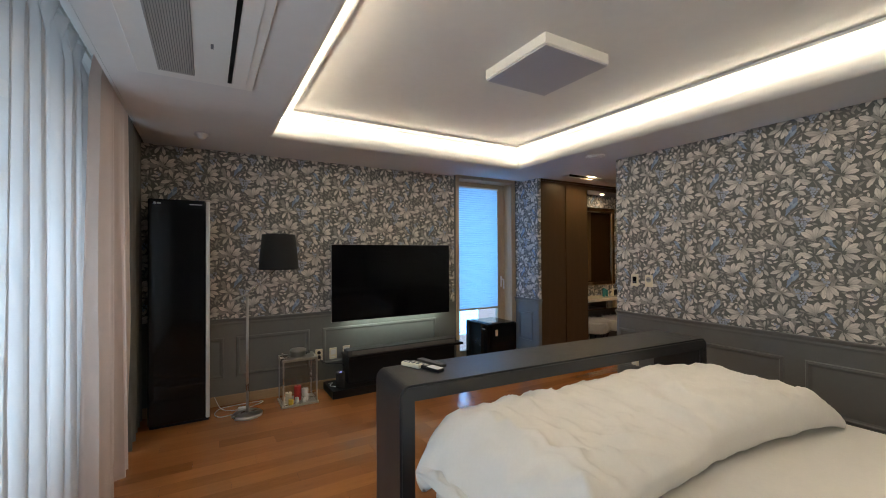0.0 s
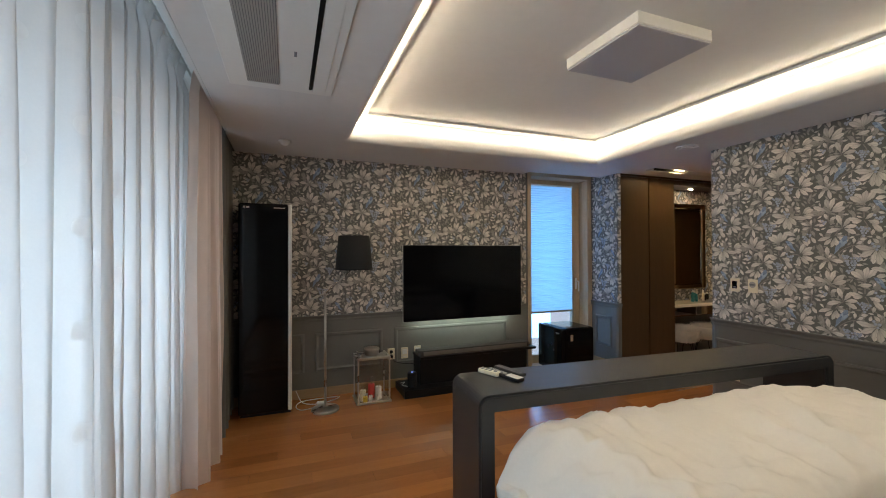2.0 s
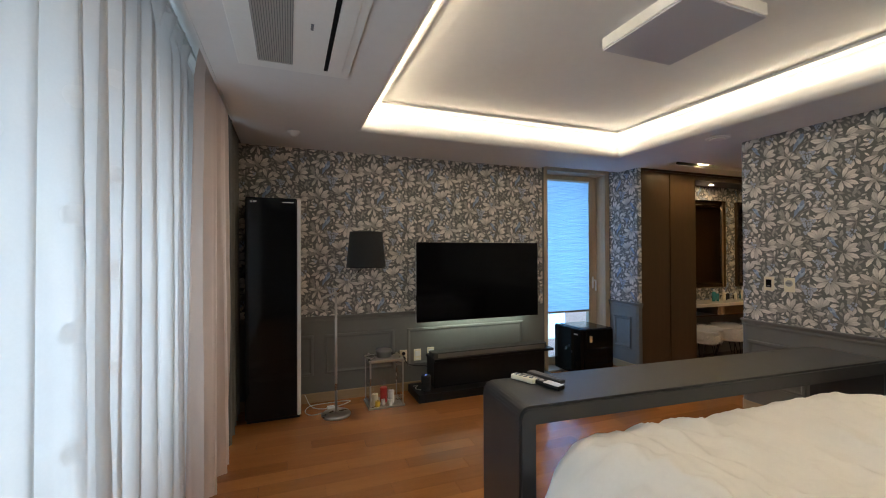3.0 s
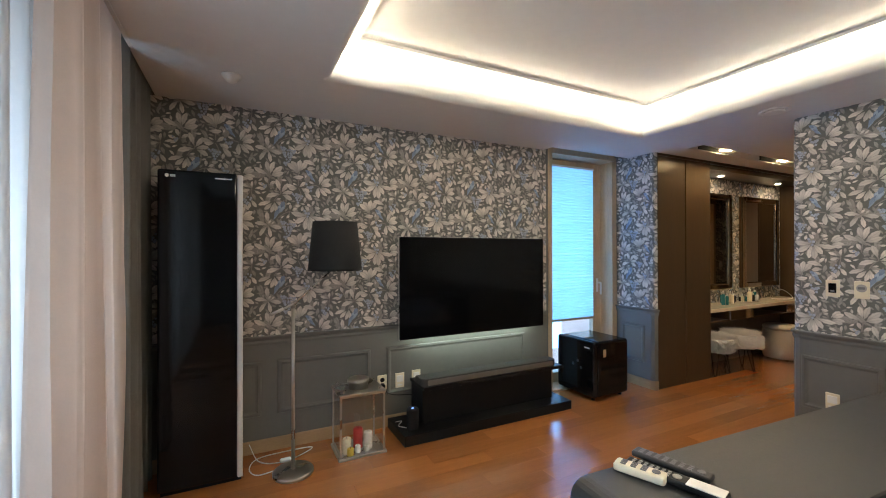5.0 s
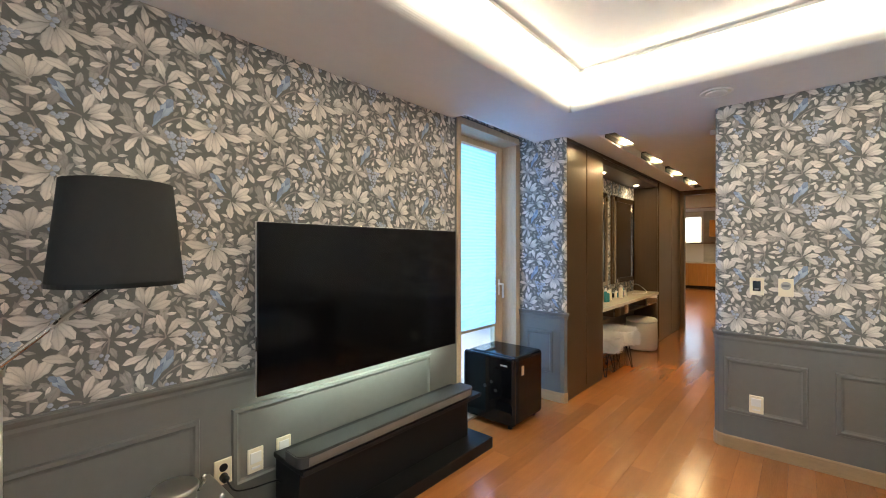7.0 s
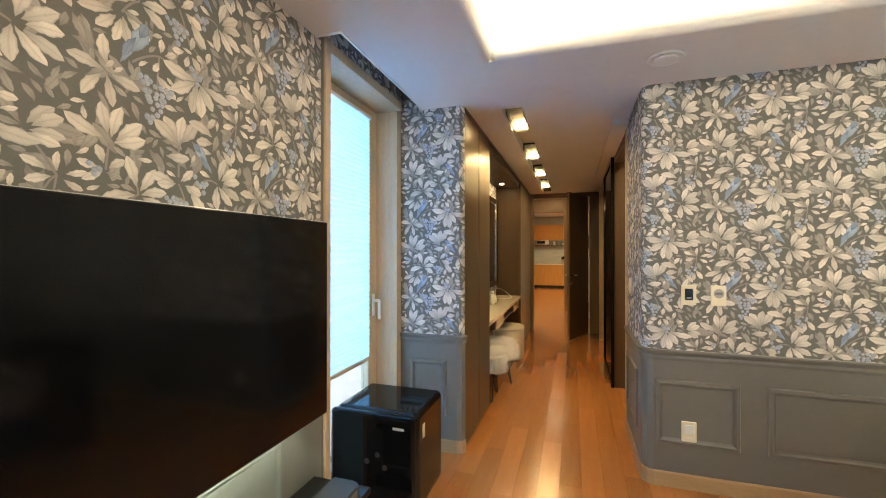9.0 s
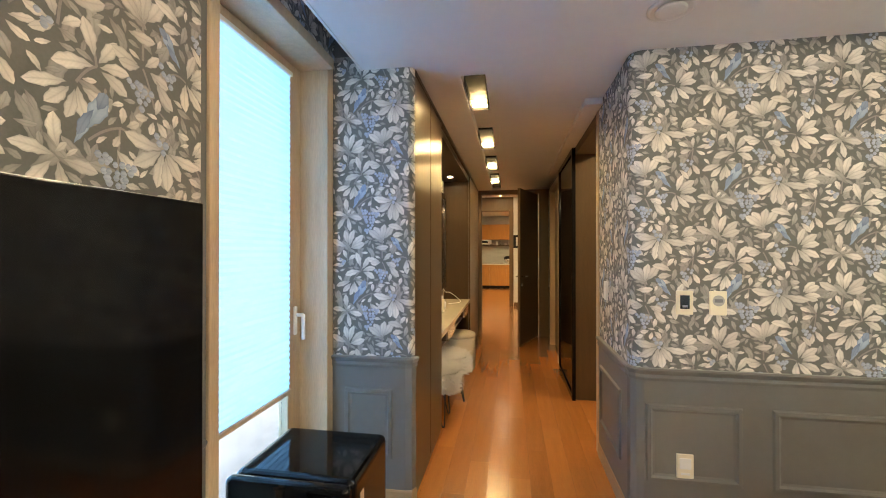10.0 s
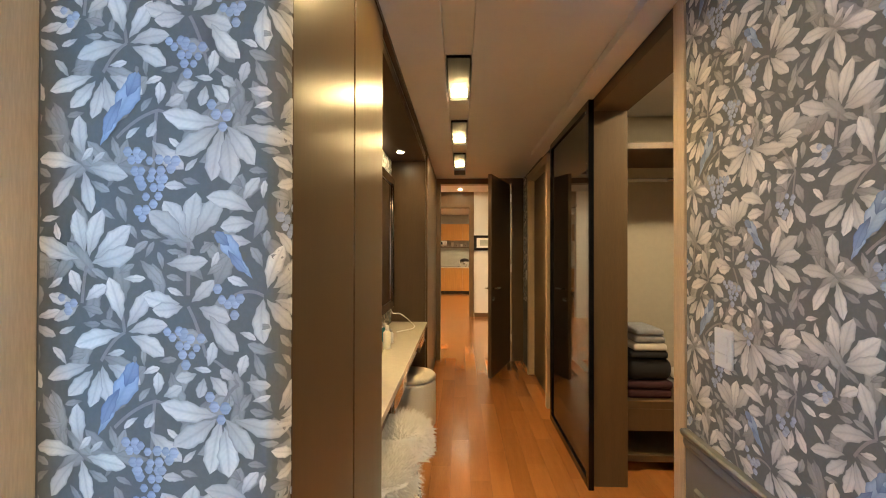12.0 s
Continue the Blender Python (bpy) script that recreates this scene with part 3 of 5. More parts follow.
class Print:
    """Collects flat printed shapes in (s, z), to be laid on a wall line."""

    def __init__(self):
        self.shapes = []

    def leaf(self, x, y, angle, length, width, kind=0, bend=0.25):
        n = 9
        a = radians(angle)
        left, mid, right = [], [], []
        for i in range(n + 1):
            t = i / n
            w = width * 0.5 * (math.sin(math.pi * t ** 1.3) ** 0.75 if 0 < t < 1 else 0.0)
            cx = length * t
            cy = bend * length * (t * t - t) * 0.6
            wob = 0.05 * width * math.sin(i * 2.3 + angle)
            mid.append((cx, cy, t, 0.0))
            left.append((cx, cy + w + (wob if 0 < i < n else 0), t, 1.0))
            right.append((cx, cy - w + (wob if 0 < i < n else 0), t, -1.0))
        ca, sa = math.cos(a), math.sin(a)
        place = [[(x + u * ca - v * sa, y + u * sa + v * ca, t, k) for u, v, t, k in row] for row in (left, mid, right)]
        self.shapes.append((kind, place))

    def stem(self, x0, y0, x1, y1, w=0.005, sag=0.02):
        place = [[], []]
        for i in range(7):
            t = i / 6
            cx, cy = x0 + (x1 - x0) * t, y0 + (y1 - y0) * t + sag * 4 * t * (1 - t)
            dx, dy = x1 - x0, y1 - y0
            l = math.hypot(dx, dy) or 1
            place[0].append((cx - dy / l * w / 2, cy + dx / l * w / 2, t, 1))
            place[1].append((cx + dy / l * w / 2, cy - dx / l * w / 2, t, -1))
        self.shapes.append((1, place))

    def berry(self, x, y, r):
        rows = [[], [], []]
        for i in range(5):
            c = -1 + 2 * i / 4
            h = math.sqrt(max(0, 1 - c * c))
            for row, k in zip(rows, (1, 0, -1)):
                row.append((x + r * c, y + r * h * k, 0.2 + 0.35 * (i / 4), k * 0.9 + 0.3))
        self.shapes.append((2, rows))

    def berries(self, x, y, n, r=0.0095):
        """A hanging bunch, wide at the top, whose lowest berry is at (x, y)."""
        for i in range(n):
            row = int((math.sqrt(8 * i + 1) - 1) / 2)
            col = i - row * (row + 1) / 2
            self.berry(x + (col - row / 2) * r * 1.75 + rng.uniform(-1, 1) * r * 0.5, y + row * r * 1.6 + rng.uniform(-1, 1) * r * 0.4, r * rng.uniform(0.8, 1.1))

    def fan(self, x, y, angles, length, width, kind=0):
        """Leaves round one foot on the twig."""
        order = list(angles)
        rng.shuffle(order)
        for a in order:
            off = rng.uniform(0.006, 0.022)
            self.leaf(x + off * math.cos(radians(a)), y + off * math.sin(radians(a)), a + rng.uniform(-9, 9), length * rng.uniform(0.74, 1.0), width * rng.uniform(0.74, 1.0), kind, rng.uniform(-0.4, 0.4))

    def bird(self, x, y, angle, size):
        """Tail foot at (x, y), head towards the angle."""
        ca, sa = math.cos(radians(angle)), math.sin(radians(angle))

        def at(u, v):
            return x + size * (u * ca - v * sa), y + size * (u * sa + v * ca)
        self.leaf(*at(-0.02, 0.0), angle + 3, size * 0.55, size * 0.13, 5, 0)
        self.leaf(*at(0.30, -0.02), angle, size * 0.62, size * 0.29, 5, -0.2)
        self.leaf(*at(0.62, 0.05), angle + 183, size * 0.50, size * 0.15, 3, 0.3)
        self.leaf(*at(0.66, 0.0), angle + 8, size * 0.34, size * 0.19, 3, 0)
        self.leaf(*at(0.96, 0.04), angle + 30, size * 0.10, size * 0.05, 1, 0)


rng = random.Random(7)
motif = Print()
for x0, y0, x1, y1, w in ((-0.064, 0.21, -0.064, 0.27, 0.007), (-0.064, 0.19, -0.03, 0.10, 0.006), (-0.03, 0.10, 0.03, 0.05, 0.005), (0.03, 0.05, 0.0, 0.01, 0.006),
                          (-0.131, -0.09, -0.125, 0.02, 0.006), (-0.125, 0.02, -0.07, -0.02, 0.006), (-0.07, -0.02, -0.02, 0.0, 0.005), (-0.20, -0.03, -0.12, 0.02, 0.006),
                          (-0.226, 0.09, -0.182, 0.142, 0.006), (-0.182, 0.142, -0.20, 0.24, 0.006), (0.155, -0.10, 0.125, -0.15, 0.005), (0.155, -0.10, 0.145, -0.18, 0.005),
                          (0.09, -0.01, 0.155, -0.10, 0.006), (0.265, 0.0, 0.257, -0.068, 0.006), (0.075, 0.21, 0.02, 0.21, 0.006), (-0.064, -0.22, -0.064, -0.25, 0.007)):
    motif.stem(x0, y0, x1, y1, w, 0.008)
motif.fan(0.09, -0.01, (-22, 4, 28, 52), 0.082, 0.034)
motif.fan(0.257, -0.068, (40, 110, 165, 215), 0.06, 0.025)
motif.fan(-0.263, -0.081, (-16, 88, 168, 228, 282), 0.086, 0.034)
motif.fan(-0.226, 0.09, (200, 226, 258, 288, 335), 0.088, 0.034)
motif.fan(-0.182, 0.142, (-28, 14, 66, 104, 188), 0.096, 0.036)
motif.fan(0.265, 0.003, (10, 36, 66, 100, 146), 0.105, 0.040)
motif.fan(0.155, -0.10, (-32, 20, 88, 150, 200), 0.056, 0.022)
motif.fan(0.145, -0.165, (262, 300), 0.062, 0.026)
motif.fan(0.075, 0.212, (-55, -30, 8, 38, 62, 262), 0.090, 0.037)
motif.fan(-0.064, -0.222, (52, 86, 116, 148), 0.100, 0.040)
motif.fan(-0.064, 0.192, (-12, 42, 168, 194), 0.076, 0.034)
motif.leaf(-0.105, 0.268, 3, 0.078, 0.030)
motif.leaf(-0.105, 0.268 - REPZ, 3, 0.078, 0.030)
motif.leaf(-0.025, 0.175, -50, 0.085, 0.034)
motif.leaf(0.056, -0.165, 163, 0.092, 0.034, 0, 0.5)
motif.leaf(0.056, -0.186, 186, 0.062, 0.030)
motif.leaf(0.052, -0.220, 180, 0.055, 0.024)
motif.leaf(-0.133, -0.035, -42, 0.080, 0.034)
motif.fan(-0.12, 0.02, (30, 95, 250, 330), 0.046, 0.022)
motif.fan(-0.03, 0.075, (70, 200, 255, 310), 0.046, 0.026)
motif.fan(0.03, 0.056, (0, 75, 150), 0.044, 0.022)
motif.fan(0.0, -0.004, (178, 208, 252, 280, 312, 345), 0.118, 0.045)
motif.berries(0.0, -0.008, 4, 0.0105)
motif.berries(-0.150, -0.178, 3, 0.009)
motif.berries(-0.131, -0.150, 24, 0.0096)
motif.berries(-0.066, 0.088, 13, 0.0092)
motif.berries(0.120, -0.205, 5, 0.0088)
motif.berries(0.140, -0.172, 3, 0.0085)
motif.berries(0.018, 0.178, 7, 0.0088)
motif.berries(0.235, -0.085, 4, 0.0085)
motif.bird(-0.229, -0.042, 60, 0.150)
motif.bird(0.054, 0.242, 127, 0.108)
# small leaves grow into whatever ground is still bare, on the half-dropped repeat
CELL = 0.008
NX, NZ = int(2 * REPX / CELL), int(REPZ / CELL)
bare = np.ones((NX, NZ), bool)


def cover(shape):
    for row in shape[1]:
        for p in row:
            for half in (0, 1):
                bare[int((p[0] + half * REPX) / CELL) % NX, int((p[1] + half * REPZ / 2) / CELL) % NZ] = False


for shape in motif.shapes:
    cover(shape)
fill = Print()
for tries in range(9000):
    x, y = rng.uniform(-REPX / 2, REPX / 2), rng.uniform(-REPZ / 2, REPZ / 2)
    a, l = rng.uniform(0, 360), rng.choice((0.034, 0.042, 0.052, 0.062))
    w = l * rng.uniform(0.32, 0.42)
    free = 0
    for k in range(7):
        for s in (-0.35, 0, 0.35):
            u, v = l * k / 6, w * s
            px, py = x + u * math.cos(radians(a)) - v * math.sin(radians(a)), y + u * math.sin(radians(a)) + v * math.cos(radians(a))
            free += bare[int(px / CELL) % NX, int(py / CELL) % NZ]
    if free >= 18:
        fill.leaf(x, y, a, l, w, 4 if rng.random() < 0.6 else 0, rng.uniform(-0.5, 0.5))
        cover(fill.shapes[-1])
back = Print()
for i in range(55):
    back.leaf(rng.uniform(-REPX / 2, REPX / 2), rng.uniform(-REPZ / 2, REPZ / 2), rng.uniform(0, 360), rng.uniform(0.06, 0.10), rng.uniform(0.022, 0.034), 4, rng.uniform(-0.5, 0.5))
motif.shapes = back.shapes + fill.shapes + motif.shapes


def paper(at, s0, s1, z0, z1, parent, phase_s, phase_z):
    """Lays the printed motif, half-dropped from strip to strip, on a wall line."""
    verts, faces, uvs, mats = [], [], [], []
    lift = 0
    for i in range(math.floor((s0 - phase_s) / REPX) - 1, math.ceil((s1 - phase_s) / REPX) + 2):
        for j in range(math.floor((z0 - phase_z) / REPZ) - 2, math.ceil((z1 - phase_z) / REPZ) + 2):
            ox, oz = phase_s + i * REPX, phase_z + j * REPZ + (REPZ / 2 if i % 2 else 0)
            for index, (kind, rows) in enumerate(motif.shapes):
                pts = [(ox + p[0], oz + p[1]) for row in rows for p in row]
                if min(p[0] for p in pts) > s1 or max(p[0] for p in pts) < s0 or min(p[1] for p in pts) > z1 or max(p[1] for p in pts) < z0:
                    continue
                start, n = len(verts), len(rows[0])
                out = 0.0008 + 0.0000045 * index
                for row in rows:
                    for u, v, a, b in row:
                        p, o = at(min(s1, max(s0, ox + u)))
                        verts.append((p.x + o.x * out, p.y + o.y * out, min(z1, max(z0, oz + v))))
                        uvs.append((a, b))
                for r in range(len(rows) - 1):
                    for k in range(n - 1):
                        faces.append((start + r * n + k, start + (r + 1) * n + k, start + (r + 1) * n + k + 1, start + r * n + k + 1))
                        mats.append(kind)
    me = bpy.data.meshes.new("wallpaper_print")
    me.from_pydata(verts, [], faces)
    layer = me.uv_layers.new(name="UVMap")
    for loop in me.loops:
        layer.data[loop.index].uv = uvs[loop.vertex_index]
    for m in (M_LEAF, M_STEM, M_BERRY, M_BIRD, M_BACKLEAF, M_BIRDPALE):
        me.materials.append(m)
    me.polygons.foreach_set("material_index", mats)
    ob = new("wallpaper_print", me)
    ob.parent = parent
    return tagged(ob, "printed pale leaves, blue berries and birds", kind="stuff")


paper(A_TV, 0.0, L_TV + 0.02, RAIL, CEIL, north, 1.826, 1.912)
paper(A_P, 0.0, L_P, RAIL, CEIL + 0.08, pier_ob, 0.345, 1.647)
paper(A_E, 0.0, L_E, RAIL, CEIL, east_ob, cs + 0.065, 1.964)
A_H, L_H = line_of([(3.55, 5.03), (PILX, 5.03)])
paper(A_H, 0, L_H, 2.42, 2.60, head, 0.1, 2.5)
niche = bpy.data.objects["wall_niche_back"]
A_N, L_N = line_of([(5.462, 4.93), (7.70, 4.93)])
paper(A_N, 0, L_N, 0.74, 2.28, niche, 0.2, 1.4)
csouth = bpy.data.objects["wall_corridor_south"]
A_S, L_S = line_of([(END, SIDE - 0.02), (8.66, SIDE - 0.02)])
paper(A_S, 0, L_S, RAIL, CEIL, csouth, 0.2, 1.4)
A_S2, L_S2 = line_of([(7.50, SIDE - 0.02), (7.28, SIDE - 0.02)])
paper(A_S2, 0, L_S2, RAIL, CEIL, csouth, 0.2, 1.4)

# ---- glass door with blind ----
door = tagged(thing("door_1", (3.545, 5.0, 0), "narrow oak framed glass balcony door with a lowered white pleated blind", "door"), kind="structure")
bm = box(0.0, 0.045, -0.012, 0.30, 0, 2.40, 0.004)
kid("casing", bm, M_WOODTRIM, door)
kid("casing", box(0.925, 0.994, 0.036, 0.30, 0, 2.40, 0.004), M_WOODTRIM, door)
kid("casing_head", box(0.046, 0.924, 0.0, 0.30, 2.345, 2.40, 0.004), M_WOODTRIM, door)
leaf = kid("door_leaf", box(0.05, 0.09, 0.19, 0.25, 0.02, 2.343, 0.004), M_WOODTRIM, door)
kid("stile", box(0.80, 0.92, 0.19, 0.25, 0.02, 2.343, 0.006), M_WOODTRIM, leaf)
kid("top_rail", box(0.091, 0.799, 0.19, 0.25, 2.285, 2.343, 0.004), M_WOODTRIM, leaf)
kid("bottom_rail", box(0.091, 0.799, 0.19, 0.25, 0.02, 0.12, 0.004), M_WOODTRIM, leaf)
pane = kid("pane", box(0.09, 0.80, 0.226, 0.232, 0.12, 2.285), M_GLASS, leaf)
pane.visible_shadow = False
kid("sill", box(0.046, 0.924, 0.0, 0.36, -0.01, 0.018, 0.003), M_WOODTRIM, door)
kid("handle_plate", box(0.845, 0.872, 0.178, 0.19, 0.93, 1.08, 0.006, 3), M_WHITE, door, "silver handle plate")
bm = tube([(0.858, 0.178, 1.035), (0.858, 0.148, 1.035)], 0.010, 12)
tube(smooth_path([(0.858, 0.150, 1.035), (0.866, 0.146, 1.033), (0.871, 0.146, 1.015), (0.872, 0.146, 0.905)], 5), 0.010, 12, bm)
for z0 in (0.845, 1.115):
    kid("lock_plate", box(0.846, 0.870, 0.186, 0.19, z0, z0 + 0.055, 0.003), M_WOODTRIM, door)
kid("door_handle", bm, M_WHITE, door, "silver lever handle turned down", True)
blind = thing("pleated_blind", (3.545, 5.0, 0.0), "white pleated paper blind drawn two thirds down the glass door", "blind")
bm = bmesh.new()
n = 108
va = [[bm.verts.new((x, 0.181 + (0.003 if k % 2 else -0.003), 0.665 + (2.262 - 0.665) * k / n)) for k in range(n + 1)] for x in (0.062, 0.796)]
for k in range(n):
    bm.faces.new((va[0][k], va[1][k], va[1][k + 1], va[0][k + 1]))
kid("pleats", bm, M_BLIND, blind)
kid("bottom_bar", box(0.060, 0.798, 0.168, 0.192, 0.645, 0.668, 0.004), M_WOODTRIM, blind)
kid("top_bar", box(0.060, 0.798, 0.165, 0.188, 2.262, 2.284, 0.003), M_WHITE, blind)

# ---- curtains ----


def curtain(name, y0, y1, x, depth, pitch, z0, z1, material, label, seed, group="", flare=0.0, lap=0.06):
    """Cloth gathered into pinch pleats at the top that open into uneven hanging folds."""
    rnd = random.Random(seed)
    bm = bmesh.new()
    waves = max(2, round((y1 - y0) / pitch))
    n = waves * 14
    size = [rnd.uniform(0.55, 1.25) for _ in range(waves + 2)]
    ph = [rnd.uniform(0, 6.3) for _ in range(6)]
    rows = []
    levels = 22
    for j in range(levels + 1):
        h = j / levels
        pleat = max(0.0, (h - 0.93) / 0.07)
        row = []
        for i in range(n + 1):
            t = i / n
            u = t * waves + 0.22 * (1 - h) * math.sin(t * waves * 1.3 + ph[0]) + 0.10 * (1 - h) * math.sin(t * waves * 2.9 + h * 2 + ph[4])
            k = int(min(waves, max(0, u)))
            amp = size[k] * (1 - (u - k)) + size[k + 1] * (u - k) if 0 <= u < waves else size[k]
            w = math.sin(2 * math.pi * u + ph[1])
            w = math.copysign(abs(w) ** 0.75, w) * amp * (1 - pleat) + pleat * (abs(math.sin(math.pi * u + ph[1] / 2)) ** 6 * 1.5 - 0.3)
            w2 = 0.22 * math.sin(2 * math.pi * u * 2.37 + ph[2] + h * 0.8) * (1 - h) ** 0.7
            yy = y0 + (y1 - y0) * t + lap * (1 - pleat) * amp * math.sin(4 * math.pi * u + 2 * ph[1]) / waves * (y1 - y0) + 0.014 * math.sin(ph[3] + t * waves * 2.1 + h * 3) * (1 - h)
            row.append(bm.verts.new((x + depth * (0.6 * w + w2) * (1 + flare * (1 - h)), yy, z0 + (z1 - z0) * h + (0.006 * math.sin(u * 4 + ph[5]) if j == 0 else 0.0))))
        rows.append(row)
    for a, b in zip(rows, rows[1:]):
        for i in range(n):
            bm.faces.new((a[i], a[i + 1], b[i + 1], b[i]))
    top = thing(name, (0, 0, 0), label, "curtain", group)
    kid("cloth", bm, material, top, smooth=True)
    kid("heading", box(x - 0.012, x + 0.012, y0, y1, z1, z1 + 0.02), M_WHITE, top)
    return top


for k, (y0, y1) in enumerate(((-1.15, 1.20), (1.235, 2.24), (2.275, 3.93))):
    curtain("sheer_curtain", y0, y1, 0.19, 0.085, 0.17, 0.015, 2.62, M_SHEER, "white sheer voile curtain with woven discs before the window", 3 + k, "sheer curtain panels", lap=0.12)
curtain("beige_curtain", 3.60, 4.22, 0.34, 0.075, 0.155, 0.015, 2.62, M_BEIGE, "gathered beige lined curtain hanging to the floor", 5, flare=0.35)
curtain("grey_curtain", 4.24, 4.985, 0.345, 0.085, 0.15, 0.015, 2.62, M_DRAPE, "grey blackout curtain gathered in the corner", 8)
rail = thing("curtain_rail", (0, 0, 2.64), "white double curtain rail in the ceiling pocket", "curtain rail")
kid("track", box(0.18, 0.22, -1.2, 4.8, 0.0, 0.03), M_WHITE, rail)
kid("track", box(0.30, 0.34, -1.2, 4.8, 0.0, 0.03), M_WHITE, rail)
win = tagged(thing("window_1", (-0.35, 0, 0), "wide white framed window behind sheer curtains", "window"), kind="structure")
for y0 in (-0.9, 0.83, 2.57, 4.24):
    kid("window_frame", box(-0.03, 0.05, y0, y0 + 0.06, 0.35, 2.12, 0.004), M_WHITE, win)
for z0 in (0.35, 2.06):
    kid("window_frame", box(-0.03, 0.05, -0.84, 4.24, z0, z0 + 0.06, 0.004), M_WHITE, win)
pane = kid("pane", box(-0.004, 0.004, -0.84, 4.24, 0.41, 2.06), M_GLASS, win)
pane.visible_shadow = False

# ---- bedroom things ----


def styler():
    t = thing("garment_steamer", (0.455, 4.655, 0), "tall black glossy clothes care cabinet with a silver side edge", "cabinet")
    kid("body", box(0.004, 0.40, 0.03, 0.335, 0.02, 1.83, 0.006), M_BLACK, t)
    d = kid("door", box(0.0, 0.396, 0.0, 0.028, 0.035, 1.85, 0.012, 3), M_BLACKGLOSS, t, "black mirror gloss door")
    kid("side_trim", box(0.398, 0.428, 0.004, 0.335, 0.03, 1.845, 0.008, 3), M_SILVER, t, "silver metal side edge")
    kid("plinth", box(0.01, 0.42, 0.04, 0.33, 0.0, 0.03), M_BLACK, t)
    kid("badge", lathe([(0.010, 0), (0.010, 0.0015)], 16), M_SILVER, d, "small round silver badge").matrix_basis = pose(0.045, -0.001, 1.815, 90)
    kid("badge_bar", box(0.06, 0.085, -0.0015, 0.0, 1.808, 1.822), M_SILVER, d)
    kid("badge_bar", box(0.28, 0.37, -0.0015, 0.0, 1.81, 1.817), M_SILVER, d)


def television():
    t = thing("television", (1.96, 4.855, 0.70), "large wall mounted flat black television, switched off", "television")
    kid("screen", box(0, 1.40, 0, 0.012, 0, 0.795, 0.003), M_SCREEN, t)
    kid("rim", box(-0.003, 1.403, 0.0125, 0.022, -0.003, 0.798, 0.002), M_STEEL, t, "thin dark metal rim")
    kid("back_case", box(0.12, 1.28, 0.022, 0.10, 0.03, 0.45, 0.01), M_BLACK, t)
    # added strip, tucked behind the rim, brightens the wall underneath
    kid("wall_glow_strip", box(0.16, 1.30, 0.024, 0.034, 0.010, 0.027), M_WALLGLOW, t, "added glowing strip that brightens the wall under the screen")
    kid("wall_bracket", box(0.5, 0.9, 0.10, 0.143, 0.2, 0.5), M_BLACK, t)


def media_stand():
    t = thing("media_bench", (1.905, 4.61, 0), "low black lacquered television bench on a wide plinth", "tv stand")
    kid("plinth", box(0, 1.56, 0, 0.37, 0, 0.075, 0.004), M_BLACK, t)
    kid("body", box(0.20, 1.46, 0.14, 0.37, 0.075, 0.335, 0.004), M_BLACK, t)
    kid("shelf", box(0.19, 1.55, 0.09, 0.375, 0.336, 0.362, 0.004), M_BLACK, t)
    b = thing("sound_bar", (2.08, 4.70, 0.363), "long dark grey sound bar on the television bench", "speaker")
    bar = extrude_profile([(0.0, 0.135)] + [(0.045 - 0.045 * math.cos(a), 0.045 - 0.045 * math.sin(a)) for a in np.linspace(0, math.pi / 2, 7)] + [(1.255 + 0.045 * math.sin(a), 0.045 - 0.045 * math.cos(a)) for a in np.linspace(0, math.pi / 2, 7)] + [(1.30, 0.135)], 0.006, 0.062, "z")
    bmesh.ops.bevel(bar, geom=[e for e in bar.edges if abs(e.verts[0].co.z - e.verts[1].co.z) < 1e-6], offset=0.004, segments=2, affect="EDGES")
    kid("case", bar, M_BARTOP, b)
    kid("grille", box(0.045, 1.255, -0.003, 0.02, 0.012, 0.052, 0.002), M_BARFRONT, b, "grey metal front strip")
    kid("foot", box(0.1, 0.2, 0.03, 0.1, 0, 0.006), M_BLACK, b)
    kid("foot", box(1.1, 1.2, 0.03, 0.1, 0, 0.006), M_BLACK, b)
    c = thing("power_cable", (1.86, 4.97, 0), "black power cables from the wall sockets to the television bench", "cable")
    kid("plug", lathe([(0.017, 0), (0.017, 0.03), (0.008, 0.04)], 14), M_BLACK, c).matrix_basis = pose(0.0, 0.01, 0.337, 90)
    kid("wire", tube(smooth_path([(0.0, -0.03, 0.337), (0.02, -0.07, 0.30), (0.10, -0.06, 0.27), (0.22, -0.05, 0.25), (0.26, -0.03, 0.20)], 6), 0.004, 6), M_BLACK, c, smooth=True)
    kid("wire", tube(smooth_path([(0.07, -0.10, 0.08), (0.10, -0.15, 0.10), (0.06, -0.2, 0.09), (0.12, -0.25, 0.082)], 6), 0.003, 6), M_WHITE, c, "white thin cable", True)
    s = thing("smart_speaker", (2.01, 4.72, 0.076), "small black cylindrical speaker with a blue light", "speaker")
    kid("case", lathe([(0.042, 0), (0.046, 0.004), (0.046, 0.135), (0.042, 0.146), (0.020, 0.147)], 24), M_SHADE, s, smooth=True)
    kid("light", lathe([(0.012, 0.1475), (0.012, 0.1485)], 16), M_BLUE, s, "blue lit dot")


M_BARTOP = mat("dark_grey_mesh", (0.045, 0.047, 0.047), 0.5, vary=0.12, scale=60, bump=0.2, bscale=600)
M_BARFRONT = mat("grey_brushed_metal", (0.20, 0.195, 0.185), 0.38, metal=0.5, vary=0.06, scale=20)
M_BLUE = glow("blue_dot", (0.1, 0.25, 1.0), 1.5)


